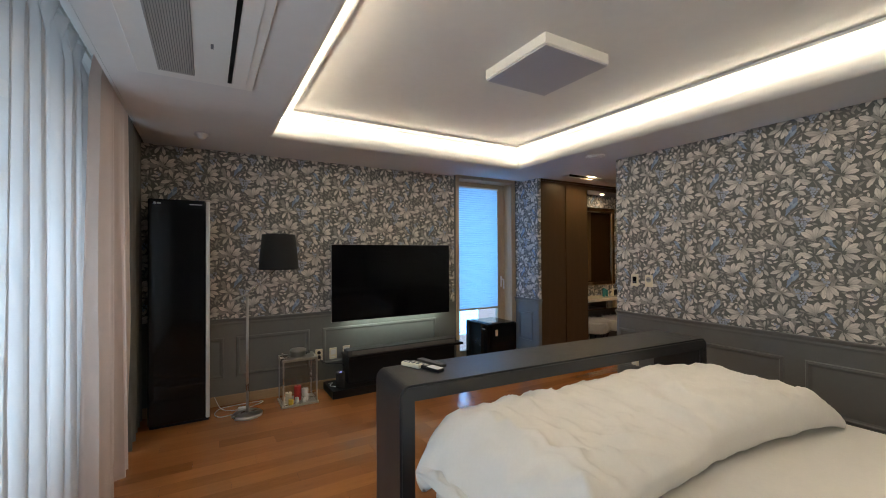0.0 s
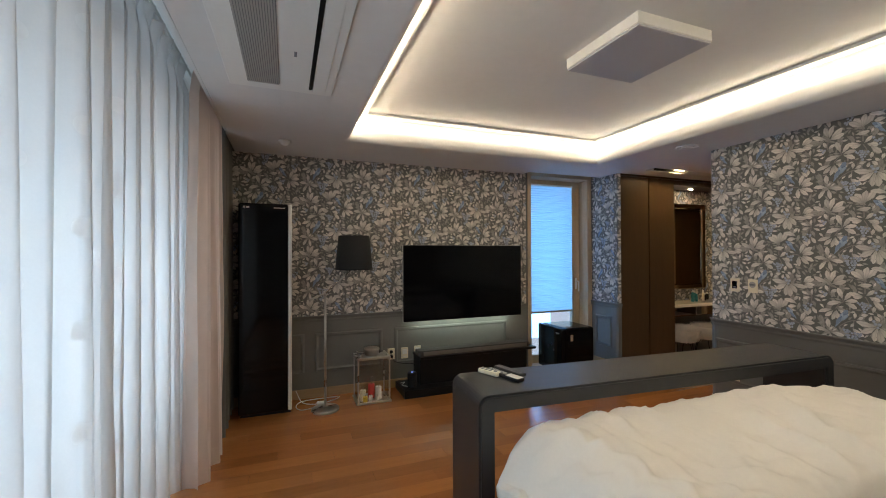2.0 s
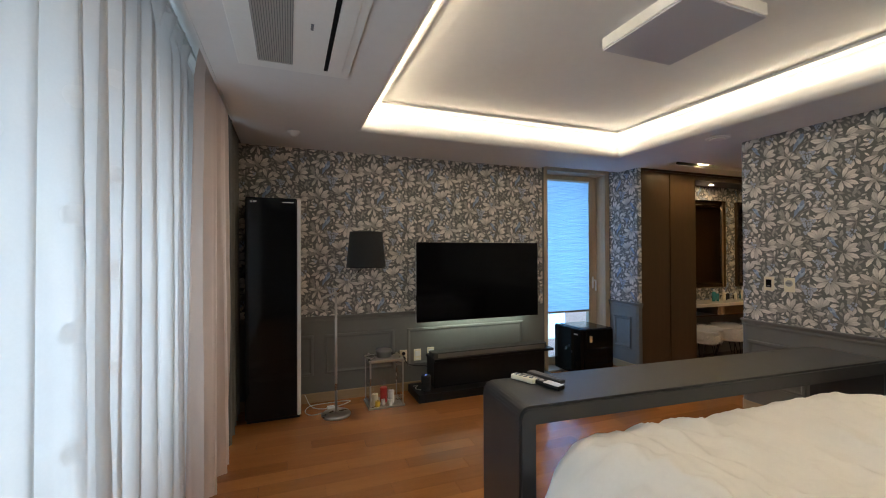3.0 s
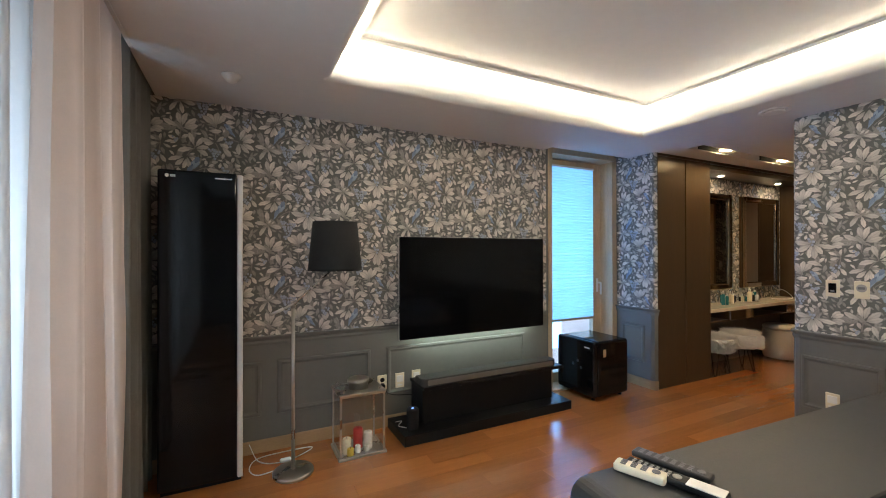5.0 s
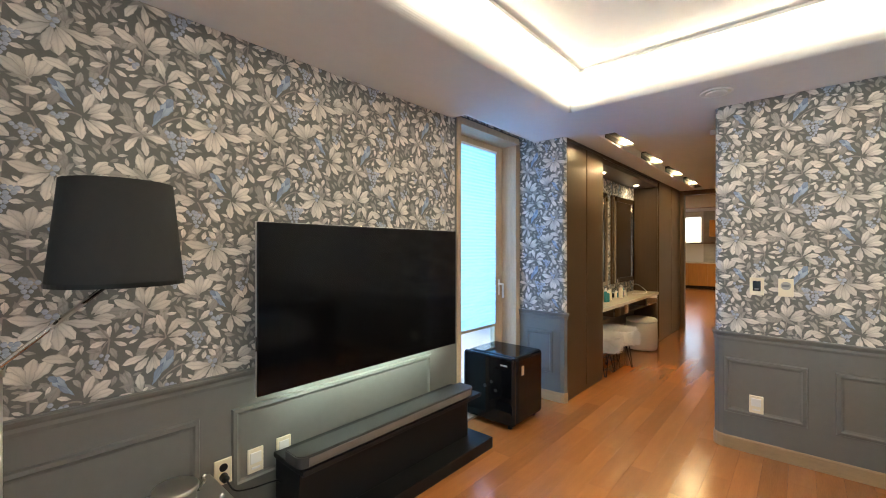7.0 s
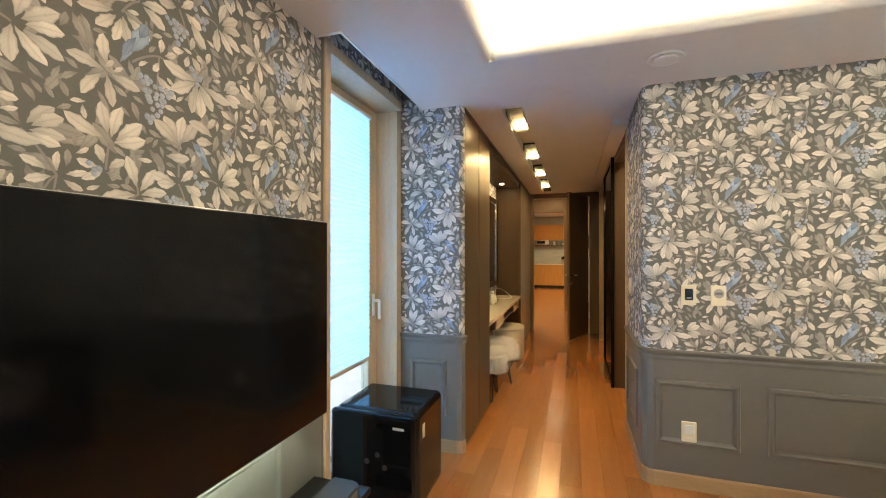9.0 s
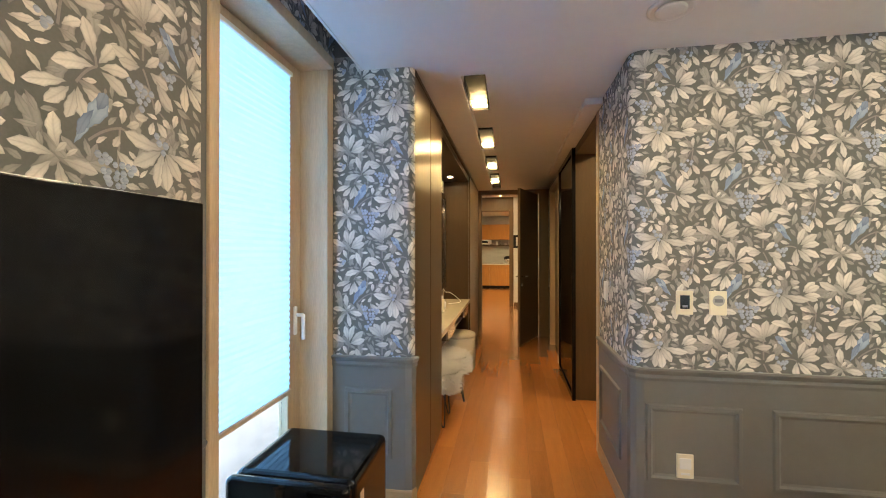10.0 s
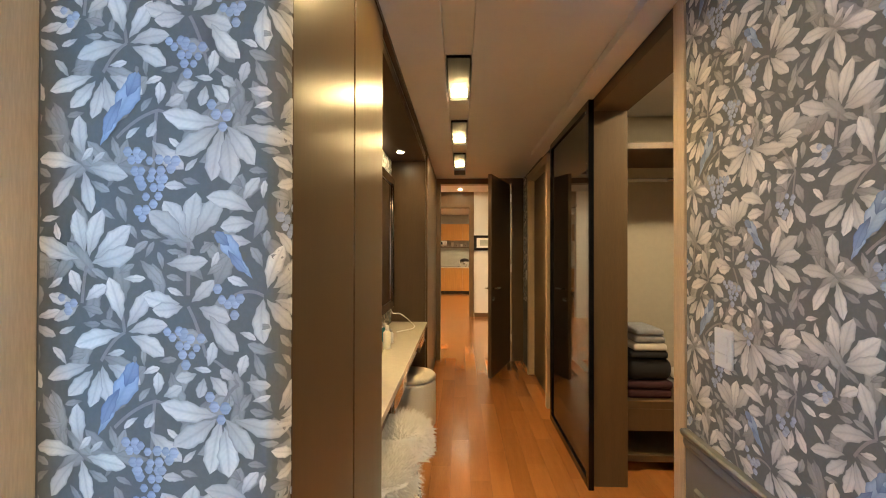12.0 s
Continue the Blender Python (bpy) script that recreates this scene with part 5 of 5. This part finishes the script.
def fur_stool(at):
    t = thing("fur_stool", at, "round white fur stool on black hairpin legs", "stool", "dressing stools")
    bm = bmesh.new()
    rnd = random.Random(11)
    body = [(0.10, 0.255), (0.17, 0.26), (0.185, 0.31), (0.18, 0.385), (0.14, 0.415), (0.05, 0.425)]
    lathe(body, 28, bm=bm)
    kid("seat", bm, M_FUR, t, "shaggy white fur seat", True)
    verts, faces = [], []
    for i in range(5200):
        a, q = rnd.uniform(0, 2 * math.pi), rnd.random()
        if q < 0.45:
            r, z = 0.175 * math.sqrt(rnd.random()), 0.412
            n = Vector((math.cos(a) * r / 0.175, math.sin(a) * r / 0.175, 1.0))
        else:
            r, z = 0.178, rnd.uniform(0.265, 0.40)
            n = Vector((math.cos(a), math.sin(a), 0.5))
        p = Vector((r * math.cos(a), r * math.sin(a), z))
        d = (n.normalized() + Vector((rnd.uniform(-0.5, 0.5), rnd.uniform(-0.5, 0.5), rnd.uniform(-0.3, 0.2)))).normalized()
        l = rnd.uniform(0.035, 0.075)
        side = d.cross(Vector((0.3, 0.2, 1))).normalized() * 0.0016
        tip = p + d * l + Vector((0, 0, -0.022 if q >= 0.45 else -0.006))
        mid = p + d * l * 0.55
        k = len(verts)
        verts += [p - side, p + side, mid + side * 0.8, tip, mid - side * 0.8]
        faces.append((k, k + 1, k + 2, k + 3, k + 4))
    me = bpy.data.meshes.new("fur")
    me.from_pydata([tuple(v) for v in verts], [], faces)
    me.materials.append(M_FUR)
    f = new("fur", me)
    f.parent = t
    tagged(f, "long white fur", kind="stuff")
    for k in range(3):
        a = radians(90 + 120 * k)
        c, s = math.cos(a), math.sin(a)
        px, py = -s, c
        kid("hairpin_leg", tube(smooth_path([(0.10 * c + 0.04 * px, 0.10 * s + 0.04 * py, 0.285), (0.155 * c + 0.012 * px, 0.155 * s + 0.012 * py, 0.03), (0.16 * c, 0.16 * s, 0.006), (0.155 * c - 0.012 * px, 0.155 * s - 0.012 * py, 0.03), (0.10 * c - 0.04 * px, 0.10 * s - 0.04 * py, 0.285)], 5), 0.005, 8), M_BLACK, t, smooth=True)
    return t


def pouf(at):
    t = thing("pouf", at, "cream leather drum pouf under the dressing table", "pouf")
    kid("body", lathe([(0.185, 0.012), (0.195, 0.03), (0.198, 0.20), (0.195, 0.36), (0.185, 0.378)], 40), M_POUF, t, smooth=True)
    kid("cushion", lathe([(0.186, 0.379), (0.197, 0.385), (0.197, 0.41), (0.18, 0.425), (0.06, 0.43)], 40), M_POUF, t, smooth=True)
    for k in range(4):
        a = radians(45 + 90 * k)
        kid("foot", lathe([(0.015, 0), (0.018, 0.013)], 12, (0.14 * math.cos(a), 0.14 * math.sin(a), 0)), M_BLACK, t)


def toiletries():
    rnd = random.Random(4)
    for i in range(16):
        x = 6.0 + i * 0.06 + rnd.uniform(-0.015, 0.015)
        y = 4.80 + rnd.uniform(-0.07, 0.07)
        h = rnd.choice((0.07, 0.10, 0.13, 0.16))
        r = rnd.choice((0.016, 0.020, 0.026))
        m, lab = rnd.choice(((M_WHITE, "white plastic cosmetic bottle"), (M_TEAL, "teal glass cosmetic bottle"), (M_CREAM, "cream cosmetic jar"), (M_BLACK, "black cosmetic bottle")))
        b = thing("bottle", (x, y, 0.741), lab + " on the dressing table", "bottle", "toiletries")
        kid("body", lathe([(r * 0.9, 0), (r, 0.003), (r, h * 0.7), (r * 0.55, h * 0.8)], 16), m, b, smooth=True)
        kid("cap", lathe([(r * 0.5, h * 0.8), (r * 0.5, h), (r * 0.4, h + 0.002)], 14), M_WHITE if m is not M_WHITE else M_STEEL, b, smooth=True)
    c = thing("charger_cable", (7.42, 4.67, 0.741), "white charging cable looped on the dressing table", "cable")
    kid("wire", tube(smooth_path([(-0.25, 0.12, 0.004), (-0.05, 0.0, 0.004), (0.1, 0.05, 0.03), (0.12, 0.15, 0.10), (0.02, 0.2, 0.12), (0.0, 0.24, 0.22)], 8), 0.004, 6), M_WHITE, c, smooth=True)


def sliding_door():
    t = thing("sliding_door", (6.245, SIDE + 0.005, 0), "black framed dark glass sliding door standing half open", "sliding door")
    L, H = 1.03, 2.31
    kid("frame_stile", box(0, 0.045, 0, 0.032, 0.012, H, 0.003), M_BLACKGLOSS, t)
    kid("frame_stile", box(L - 0.045, L, 0, 0.032, 0.012, H, 0.003), M_BLACKGLOSS, t)
    kid("frame_rail", box(0.046, L - 0.046, 0, 0.032, 0.012, 0.062, 0.003), M_BLACKGLOSS, t)
    kid("frame_rail", box(0.046, L - 0.046, 0, 0.032, H - 0.05, H, 0.003), M_BLACKGLOSS, t)
    kid("pane", box(0.046, L - 0.046, 0.010, 0.020, 0.063, H - 0.051), M_DARKGLASS, t, "dark reflecting glass")
    kid("roller", box(0.2, 0.3, 0.01, 0.02, H, H + 0.005), M_BLACK, t)
    kid("floor_guide", box(0.4, 0.5, 0.008, 0.024, 0.0, 0.012), M_BLACK, t)
    h = structure("trim_sliding_header", box(5.16, 7.75, SIDE + 0.001, SIDE + 0.115, 2.318, CEIL - 0.001, 0.003), M_CEIL, "white box hiding the sliding door track", "trim")
    bm = box(5.279, 5.352, SIDE - 0.215, SIDE + 0.008, 0.0, 2.318, 0.003)
    structure("trim_opening_jamb", bm, M_WOODTRIM, "oak jamb of the dressing room opening", "trim")
    bm = box(6.31, 6.339, SIDE - 0.215, SIDE - 0.003, 0.0, 2.318, 0.003)
    box(5.353, 6.309, SIDE - 0.215, SIDE - 0.003, 2.26, 2.318, 0.003, bm=bm)
    structure("trim_opening_far_jamb", bm, M_BROWN, "brown lining of the dressing room opening", "trim")


def dressing_shelves():
    t = thing("wardrobe_shelf", (6.50, 1.55, 0), "open brown wardrobe shelving with folded clothes", "shelving")
    W = 1.70
    for z0, z1 in ((0.06, 0.10), (0.40, 0.45), (2.08, 2.12)):
        kid("shelf", box(0, 0.62, 0.02, W - 0.02, z0, z1, 0.002), M_BROWN, t)
    kid("side", box(0, 0.62, 0, 0.02, 0, 2.3), M_BROWN, t)
    kid("side", box(0, 0.62, W - 0.02, W, 0, 2.3), M_BROWN, t)
    kid("drawer_front", box(0.0, 0.02, 0.021, W - 0.021, 0.26, 0.399), M_BROWN, t)
    kid("back", box(0.62, 0.635, 0, W, 0, 2.3), M_BEIGEWALL, t)
    kid("hanging_rail", tube([(0.3, 0.02, 1.93), (0.3, W - 0.02, 1.93)], 0.014, 12), M_STEEL, t, smooth=True)
    rnd = random.Random(2)
    stacks = ((6.54, 3.02, (("maroon folded knitwear", M_MAROON, 0.06, 0.30), ("maroon folded knitwear", M_MAROON, 0.05, 0.30), ("black folded trousers", M_DARKKNIT, 0.15, 0.30), ("black folded knitwear", M_DARKKNIT, 0.05, 0.25), ("white folded shirt", M_SHEET, 0.05, 0.22), ("grey folded knitwear", M_KNIT, 0.05, 0.20), ("grey folded knitwear", M_KNIT, 0.045, 0.18))),
              (6.58, 2.62, (("grey folded shirt", M_KNIT, 0.05, 0.28), ("cream crumpled shirt", M_SHEET, 0.08, 0.26))))
    for x, y, items in stacks:
        z = 0.451
        for lab, m, h, w in items:
            c = thing("folded_garment", (x, y, z), lab + " in a stack on the shelf", "clothing", "folded clothes")
            bm = box(0, 0.30, -w / 2, w / 2, 0, h - 0.002, h * 0.4, 4)
            bmesh.ops.subdivide_edges(bm, edges=bm.edges[:], cuts=2, use_grid_fill=True)
            for v in bm.verts:
                if v.co.z > 0.006:
                    v.co += Vector((noise.noise((v.co.x * 9 + z * 9, v.co.y * 9, 1)), noise.noise((v.co.x * 9, v.co.y * 9 + z * 7, 2)), 0.4 * noise.noise((v.co.x * 12, v.co.y * 12, z * 5)))) * 0.012
            kid("cloth", bm, m, c, smooth=True)
            z += h


def corridor_lights():
    for x in (5.20, 6.30, 7.35, 8.40):
        t = thing("downlight", (x, 4.275, 2.37), "square recessed downlight in a dark housing, lit warm", "light", "corridor downlights")
        kid("housing", box(-0.36, 0.10, -0.060, 0.060, 0.052, 0.068, 0.002), M_MATTEBLACK, t)
        kid("side", box(-0.36, 0.10, -0.064, -0.060, 0.0, 0.068), M_MATTEBLACK, t)
        kid("front", box(0.096, 0.10, -0.060, 0.060, 0.0, 0.052), M_MATTEBLACK, t)
        kid("side", box(-0.36, 0.10, 0.060, 0.064, 0.0, 0.068), M_MATTEBLACK, t)
        kid("lens", box(-0.035, 0.092, -0.048, 0.048, 0.018, 0.024), M_DOWN, t, "glowing square lens")


def end_door():
    t = tagged(thing("door_2", (END + 0.02, 3.64, 0, 0, 0, 0), "dark brown flush door standing open into the corridor", "door"), kind="structure")
    leaf = kid("door_leaf", box(-0.80, 0.0, -0.02, 0.02, 0.008, 2.275, 0.003), M_BROWN, t)
    leaf.matrix_basis = pose(-0.03, 0.0, 0, 0, 0, -22)
    for s in (-1, 1):
        bm = tube([(-0.735, s * 0.02, 1.0), (-0.735, s * 0.065, 1.0)], 0.010, 12)
        tube([(-0.745, s * 0.065, 1.0), (-0.63, s * 0.067, 1.0)], 0.009, 12, bm)
        kid("door_handle", bm, M_STEEL, leaf, "steel lever handle", True)
        r = kid("key_plate", box(-0.765, -0.705, min(s * 0.02, s * 0.026), max(s * 0.02, s * 0.026), 0.86, 0.90, 0.002), M_STEEL, leaf)
    for z in (0.25, 1.15, 2.05):
        kid("hinge", lathe([(0.008, z), (0.008, z + 0.10)], 12, (-0.035, -0.026, 0)), M_STEEL, t)
    bm = box(END - 0.012, END + 0.13, 4.525, 4.60, 0.0, 2.36, 0.003)
    structure("trim_door_frame", bm, M_BROWN, "brown wooden door frame post", "trim")
    bm = box(END - 0.012, END + 0.13, 3.60, 4.524, 2.29, 2.36, 0.003)
    structure("trim_door_frame_head", bm, M_BROWN, "brown wooden door frame head", "trim")
    bm = box(END - 0.012, END + 0.13, 3.585, 3.61, 0.0, 2.289, 0.003)
    structure("trim_door_frame_post", bm, M_BROWN, "brown wooden door frame post at the hinges", "trim")
    d = tagged(thing("door_3", (7.52, SIDE, 0), "closed brown wooden side door in the corridor", "door"), kind="structure")
    kid("door_leaf", box(0.07, 1.01, -0.10, -0.06, 0.006, 2.22, 0.002), M_BROWN, d)
    kid("casing", box(0.0, 0.069, -0.19, 0.012, 0.0, 2.30, 0.003), M_WOODTRIM, d)
    kid("casing", box(1.011, 1.08, -0.19, 0.012, 0.0, 2.30, 0.003), M_WOODTRIM, d)
    kid("casing_head", box(0.07, 1.01, -0.19, 0.012, 2.225, 2.30, 0.003), M_WOODTRIM, d)
    plate("wall_switch", (8.80, SIDE - 0.02, 1.13, 0, 0, 180), "cream light switch beside the end door", "keys")


wardrobes()
vanity()
first = fur_stool((5.67, 4.66, 0))
copy_thing(first, pose(6.13, 4.64, 0, 0, 0, 50))
pouf((7.12, 4.66, 0))
toiletries()
sliding_door()
dressing_shelves()
corridor_lights()
end_door()

l = thing("downlight", (5.95, 2.75, 2.50), "round recessed dressing room downlight, lit", "light")
kid("ring", lathe([(0.11, -0.001), (0.11, -0.008), (0.096, -0.009)], 24, cap=False), M_WHITE, l)
kid("lens", lathe([(0.095, -0.003), (0.093, -0.006)], 20), M_SPOT, l)

# ---- hall and kitchen beyond ----
bm = box(HALL - 0.02, HALL + 0.17, 3.98, 4.08, 0, 2.42, 0.004)
structure("trim_kitchen_post", bm, M_BROWN, "brown wooden post of the kitchen opening", "trim")
bm = box(HALL - 0.02, HALL + 0.17, 4.081, 5.2, 2.36, 2.42, 0.004)
structure("trim_kitchen_head", bm, M_BROWN, "brown wooden head of the kitchen opening", "trim")
structure("wall_kitchen_header", box(HALL, HALL + 0.15, 3.98, 5.2, 2.42, 2.70), M_BROWN, "brown panel above the kitchen opening", "wall")
structure("baseboard_hall", box(HALL - 0.014, HALL - 0.001, 2.0, 3.97, 0.0, 0.10, 0.003), M_BROWN, "brown hall baseboard", "baseboard")
p = thing("framed_picture", (HALL - 0.001, 3.72, 1.60), "small black framed grey picture on the white wall", "picture")
kid("frame", box(-0.03, 0, -0.26, 0.26, -0.16, 0.16, 0.004), M_BLACK, p)
kid("mat_board", box(-0.032, -0.0305, -0.20, 0.20, -0.105, 0.105), M_WHITE, p)
kid("print", box(-0.0335, -0.0325, -0.13, 0.13, -0.06, 0.06), M_TILE, p, "grey faded print")
l = thing("downlight", (12.2, 4.27, 2.70), "small round hall downlight, lit", "light")
kid("ring", lathe([(0.055, -0.001), (0.055, -0.008), (0.04, -0.009)], 24, cap=False), M_WHITE, l)
kid("lens", lathe([(0.039, -0.003), (0.037, -0.006)], 20), M_SPOT, l)
KX = 17.45
for k in range(8):
    y0 = 2.4 + k * 0.6
    c = thing("base_cabinet", (KX, y0, 0), "honey coloured wooden kitchen base cabinet", "cabinet", "kitchen base cabinets")
    kid("body", box(0.02, 0.62, 0.0, 0.598, 0.09, 0.86), M_KITCHEN, c)
    kid("door", box(0, 0.019, 0.003, 0.595, 0.10, 0.855, 0.002), M_KITCHEN, c)
    kid("plinth", box(0.05, 0.6, 0.0, 0.598, 0.0, 0.09), M_BLACK, c)
    if 5.2 < y0 < 6.4:
        continue
    c = thing("wall_cabinet", (KX + 0.28, y0, 1.79), "honey coloured wooden kitchen wall cabinet", "cabinet", "kitchen wall cabinets")
    kid("body", box(0.02, 0.36, 0, 0.598, 0, 0.57), M_KITCHEN, c)
    kid("door", box(0, 0.019, 0.003, 0.595, 0.003, 0.567, 0.002), M_KITCHEN, c)
w = thing("worktop", (KX - 0.02, 2.4, 0.861), "pale stone kitchen worktop", "worktop")
kid("slab", box(0, 0.66, 0, 4.8, 0, 0.04, 0.003), M_STONE, w)
structure("wall_kitchen_splashback", box(18.085, 18.099, 2.4, 5.62, 0.90, 2.70), M_TILE, "grey marble kitchen splashback", "wall")
s = thing("wall_shelf", (KX + 0.42, 3.6, 1.55), "thin dark kitchen wall shelf", "shelf")
kid("board", box(0, 0.21, 0, 2.4, 0, 0.03), M_BROWN, s)
for i in range(9):
    c = thing("cup", (KX + 0.52, 3.75 + i * 0.16, 1.581), "small pale cup on the kitchen shelf", "cup", "cups on the shelf")
    kid("bowl", lathe([(0.025, 0), (0.04, 0.02), (0.045, 0.09 + 0.03 * (i % 3))], 16), M_WHITE if i % 2 else M_STEEL, c, smooth=True)
r = thing("rice_cooker", (KX + 0.3, 4.13, 0.902), "rounded black and steel rice cooker on the worktop", "rice cooker")
kid("body", lathe([(0.12, 0), (0.16, 0.03), (0.17, 0.14), (0.16, 0.17)], 28), M_STEEL, r, smooth=True)
kid("lid", lathe([(0.16, 0.171), (0.155, 0.22), (0.10, 0.27), (0.03, 0.28)], 28), M_BLACK, r, smooth=True)
k = thing("kettle", (KX + 0.3, 3.78, 0.902), "steel kettle on the worktop", "kettle")
kid("body", lathe([(0.07, 0), (0.08, 0.02), (0.07, 0.18), (0.04, 0.22)], 24), M_STEEL, k, smooth=True)
kid("handle", tube(smooth_path([(0, 0.07, 0.17), (0, 0.13, 0.15), (0, 0.12, 0.05), (0, 0.08, 0.03)], 5), 0.01, 8), M_BLACK, k, smooth=True)
m = thing("microwave", (KX + 0.26, 4.75, 1.62), "white microwave oven on the kitchen shelf", "microwave")
kid("case", box(0, 0.3, 0, 0.45, 0.0, 0.16, 0.008), M_WHITE, m)
kid("window", box(-0.004, 0.001, 0.13, 0.42, 0.03, 0.13), M_BLACKGLOSS, m)
# two added lamps, set out of view to brighten hall and kitchen
for x, y in ((10.8, 5.5), (15.8, 2.95)):
    q = thing("ceiling_panel_light", (x, y, 2.70), "added flat square ceiling light, out of view, lit", "ceiling light", "hall lights")
    kid("frame", box(-0.35, 0.35, -0.35, 0.35, -0.05, -0.001, 0.005), M_WHITE, q)
    kid("diffuser", box(-0.32, 0.32, -0.32, 0.32, -0.054, -0.0505), M_PANELLIGHT, q)

kw = tagged(thing("window_2", (18.1, 5.65, 1.55), "bright kitchen window in a white frame", "window"), kind="structure")
for y0, y1, z0, z1 in ((0, 0.05, 0, 1.0), (0.65, 0.70, 0, 1.0), (0.051, 0.649, 0, 0.05), (0.051, 0.649, 0.95, 1.0)):
    kid("window_frame", box(0.04, 0.10, y0, y1, z0, z1, 0.004), M_WHITE, kw)
kp = kid("pane", box(0.066, 0.072, 0.05, 0.65, 0.05, 0.95), M_GLASS, kw)
kp.visible_shadow = False

# ---- bare tree outside the window ----


def tree(at, seed):
    rnd = random.Random(seed)
    t = thing("tree", at, "bare winter tree with thin branches outside the window", "tree")
    trunk, crown = bmesh.new(), bmesh.new()

    def limb(p, d, length, r, level):
        q = p + d * length
        bend = (p + q) / 2 + Vector((rnd.uniform(-1, 1), rnd.uniform(-1, 1), 0)) * length * 0.06
        tube([p, bend, q], r, 6, trunk if level < 2 else crown)
        if level < 5:
            for k in range(3 if level else 4):
                nd = (d + Vector((rnd.uniform(-1, 1), rnd.uniform(-1, 1), rnd.uniform(-0.1, 0.7))) * 0.75).normalized()
                limb(p + (q - p) * rnd.uniform(0.6, 1.0), nd, length * rnd.uniform(0.55, 0.78), r * 0.6, level + 1)
    limb(Vector((0, 0, 0)), Vector((0, 0, 1)), 1.5, 0.09, 0)
    kid("trunk", trunk, M_BARK, t)
    kid("crown", crown, M_BARK, t, "thin bare twigs")


M_BARK = mat("grey_bark", (0.10, 0.08, 0.065), 0.9, vary=0.2, scale=10, bump=0.4, bscale=60)
tree((-4.2, 3.2, -0.3), 3)
tree((-5.0, 0.8, -0.3), 9)

# ---- floor planks ----
PW, PL = 0.125, 0.90


def plank_mesh(name, length, width):
    bm = box(0.0004, length - 0.0004, 0.0004, width - 0.0004, -0.0115, 0.0)
    me = bpy.data.meshes.new(name)
    bm.to_mesh(me)
    bm.free()
    me.materials.append(M_FLOOR)
    return me


shared = plank_mesh("plank", PL, PW)
rest_v, rest_f = [], []
rnd = random.Random(21)
cells = []
row = 0
y = -1.30
while y < 8.0:
    x = -0.25 - (row * 0.37) % PL
    while x < 18.1:
        cells.append((x, y))
        x += PL
    y += PW
    row += 1
rooms = ((-0.25, 4.75, -1.30, 5.36), (4.75, END + 0.1, 1.5, 5.2), (END + 0.1, 18.1, -1.0, 8.0))
for x, y in cells:
    if (-0.2 < x < 4.4 and 2.5 < y < 4.9) or (4.3 <= x < 12.2 and 3.4 < y < 4.66):
        p = new("plank", shared)
        p.location = (x, y, 0)
        p.parent = floor
        continue
    for rx0, rx1, ry0, ry1 in rooms:
        x0, x1, y0, y1 = max(x, rx0), min(x + PL - 0.0008, rx1), max(y, ry0), min(y + PW - 0.0008, ry1)
        if x1 - x0 < 0.01 or y1 - y0 < 0.01:
            continue
        k = len(rest_v)
        rest_v += [(x0, y0, 0), (x1, y0, 0), (x1, y1, 0), (x0, y1, 0), (x0, y0, -0.0115), (x1, y0, -0.0115), (x1, y1, -0.0115), (x0, y1, -0.0115)]
        rest_f += [(k, k + 1, k + 2, k + 3), (k, k + 4, k + 5, k + 1), (k + 1, k + 5, k + 6, k + 2), (k + 2, k + 6, k + 7, k + 3), (k + 3, k + 7, k + 4, k)]
me = bpy.data.meshes.new("planks")
me.from_pydata(rest_v, [], rest_f)
me.materials.append(M_FLOOR2)
ob = new("planks", me)
ob.parent = floor
tagged(ob, "further cherry floor planks", kind="stuff")
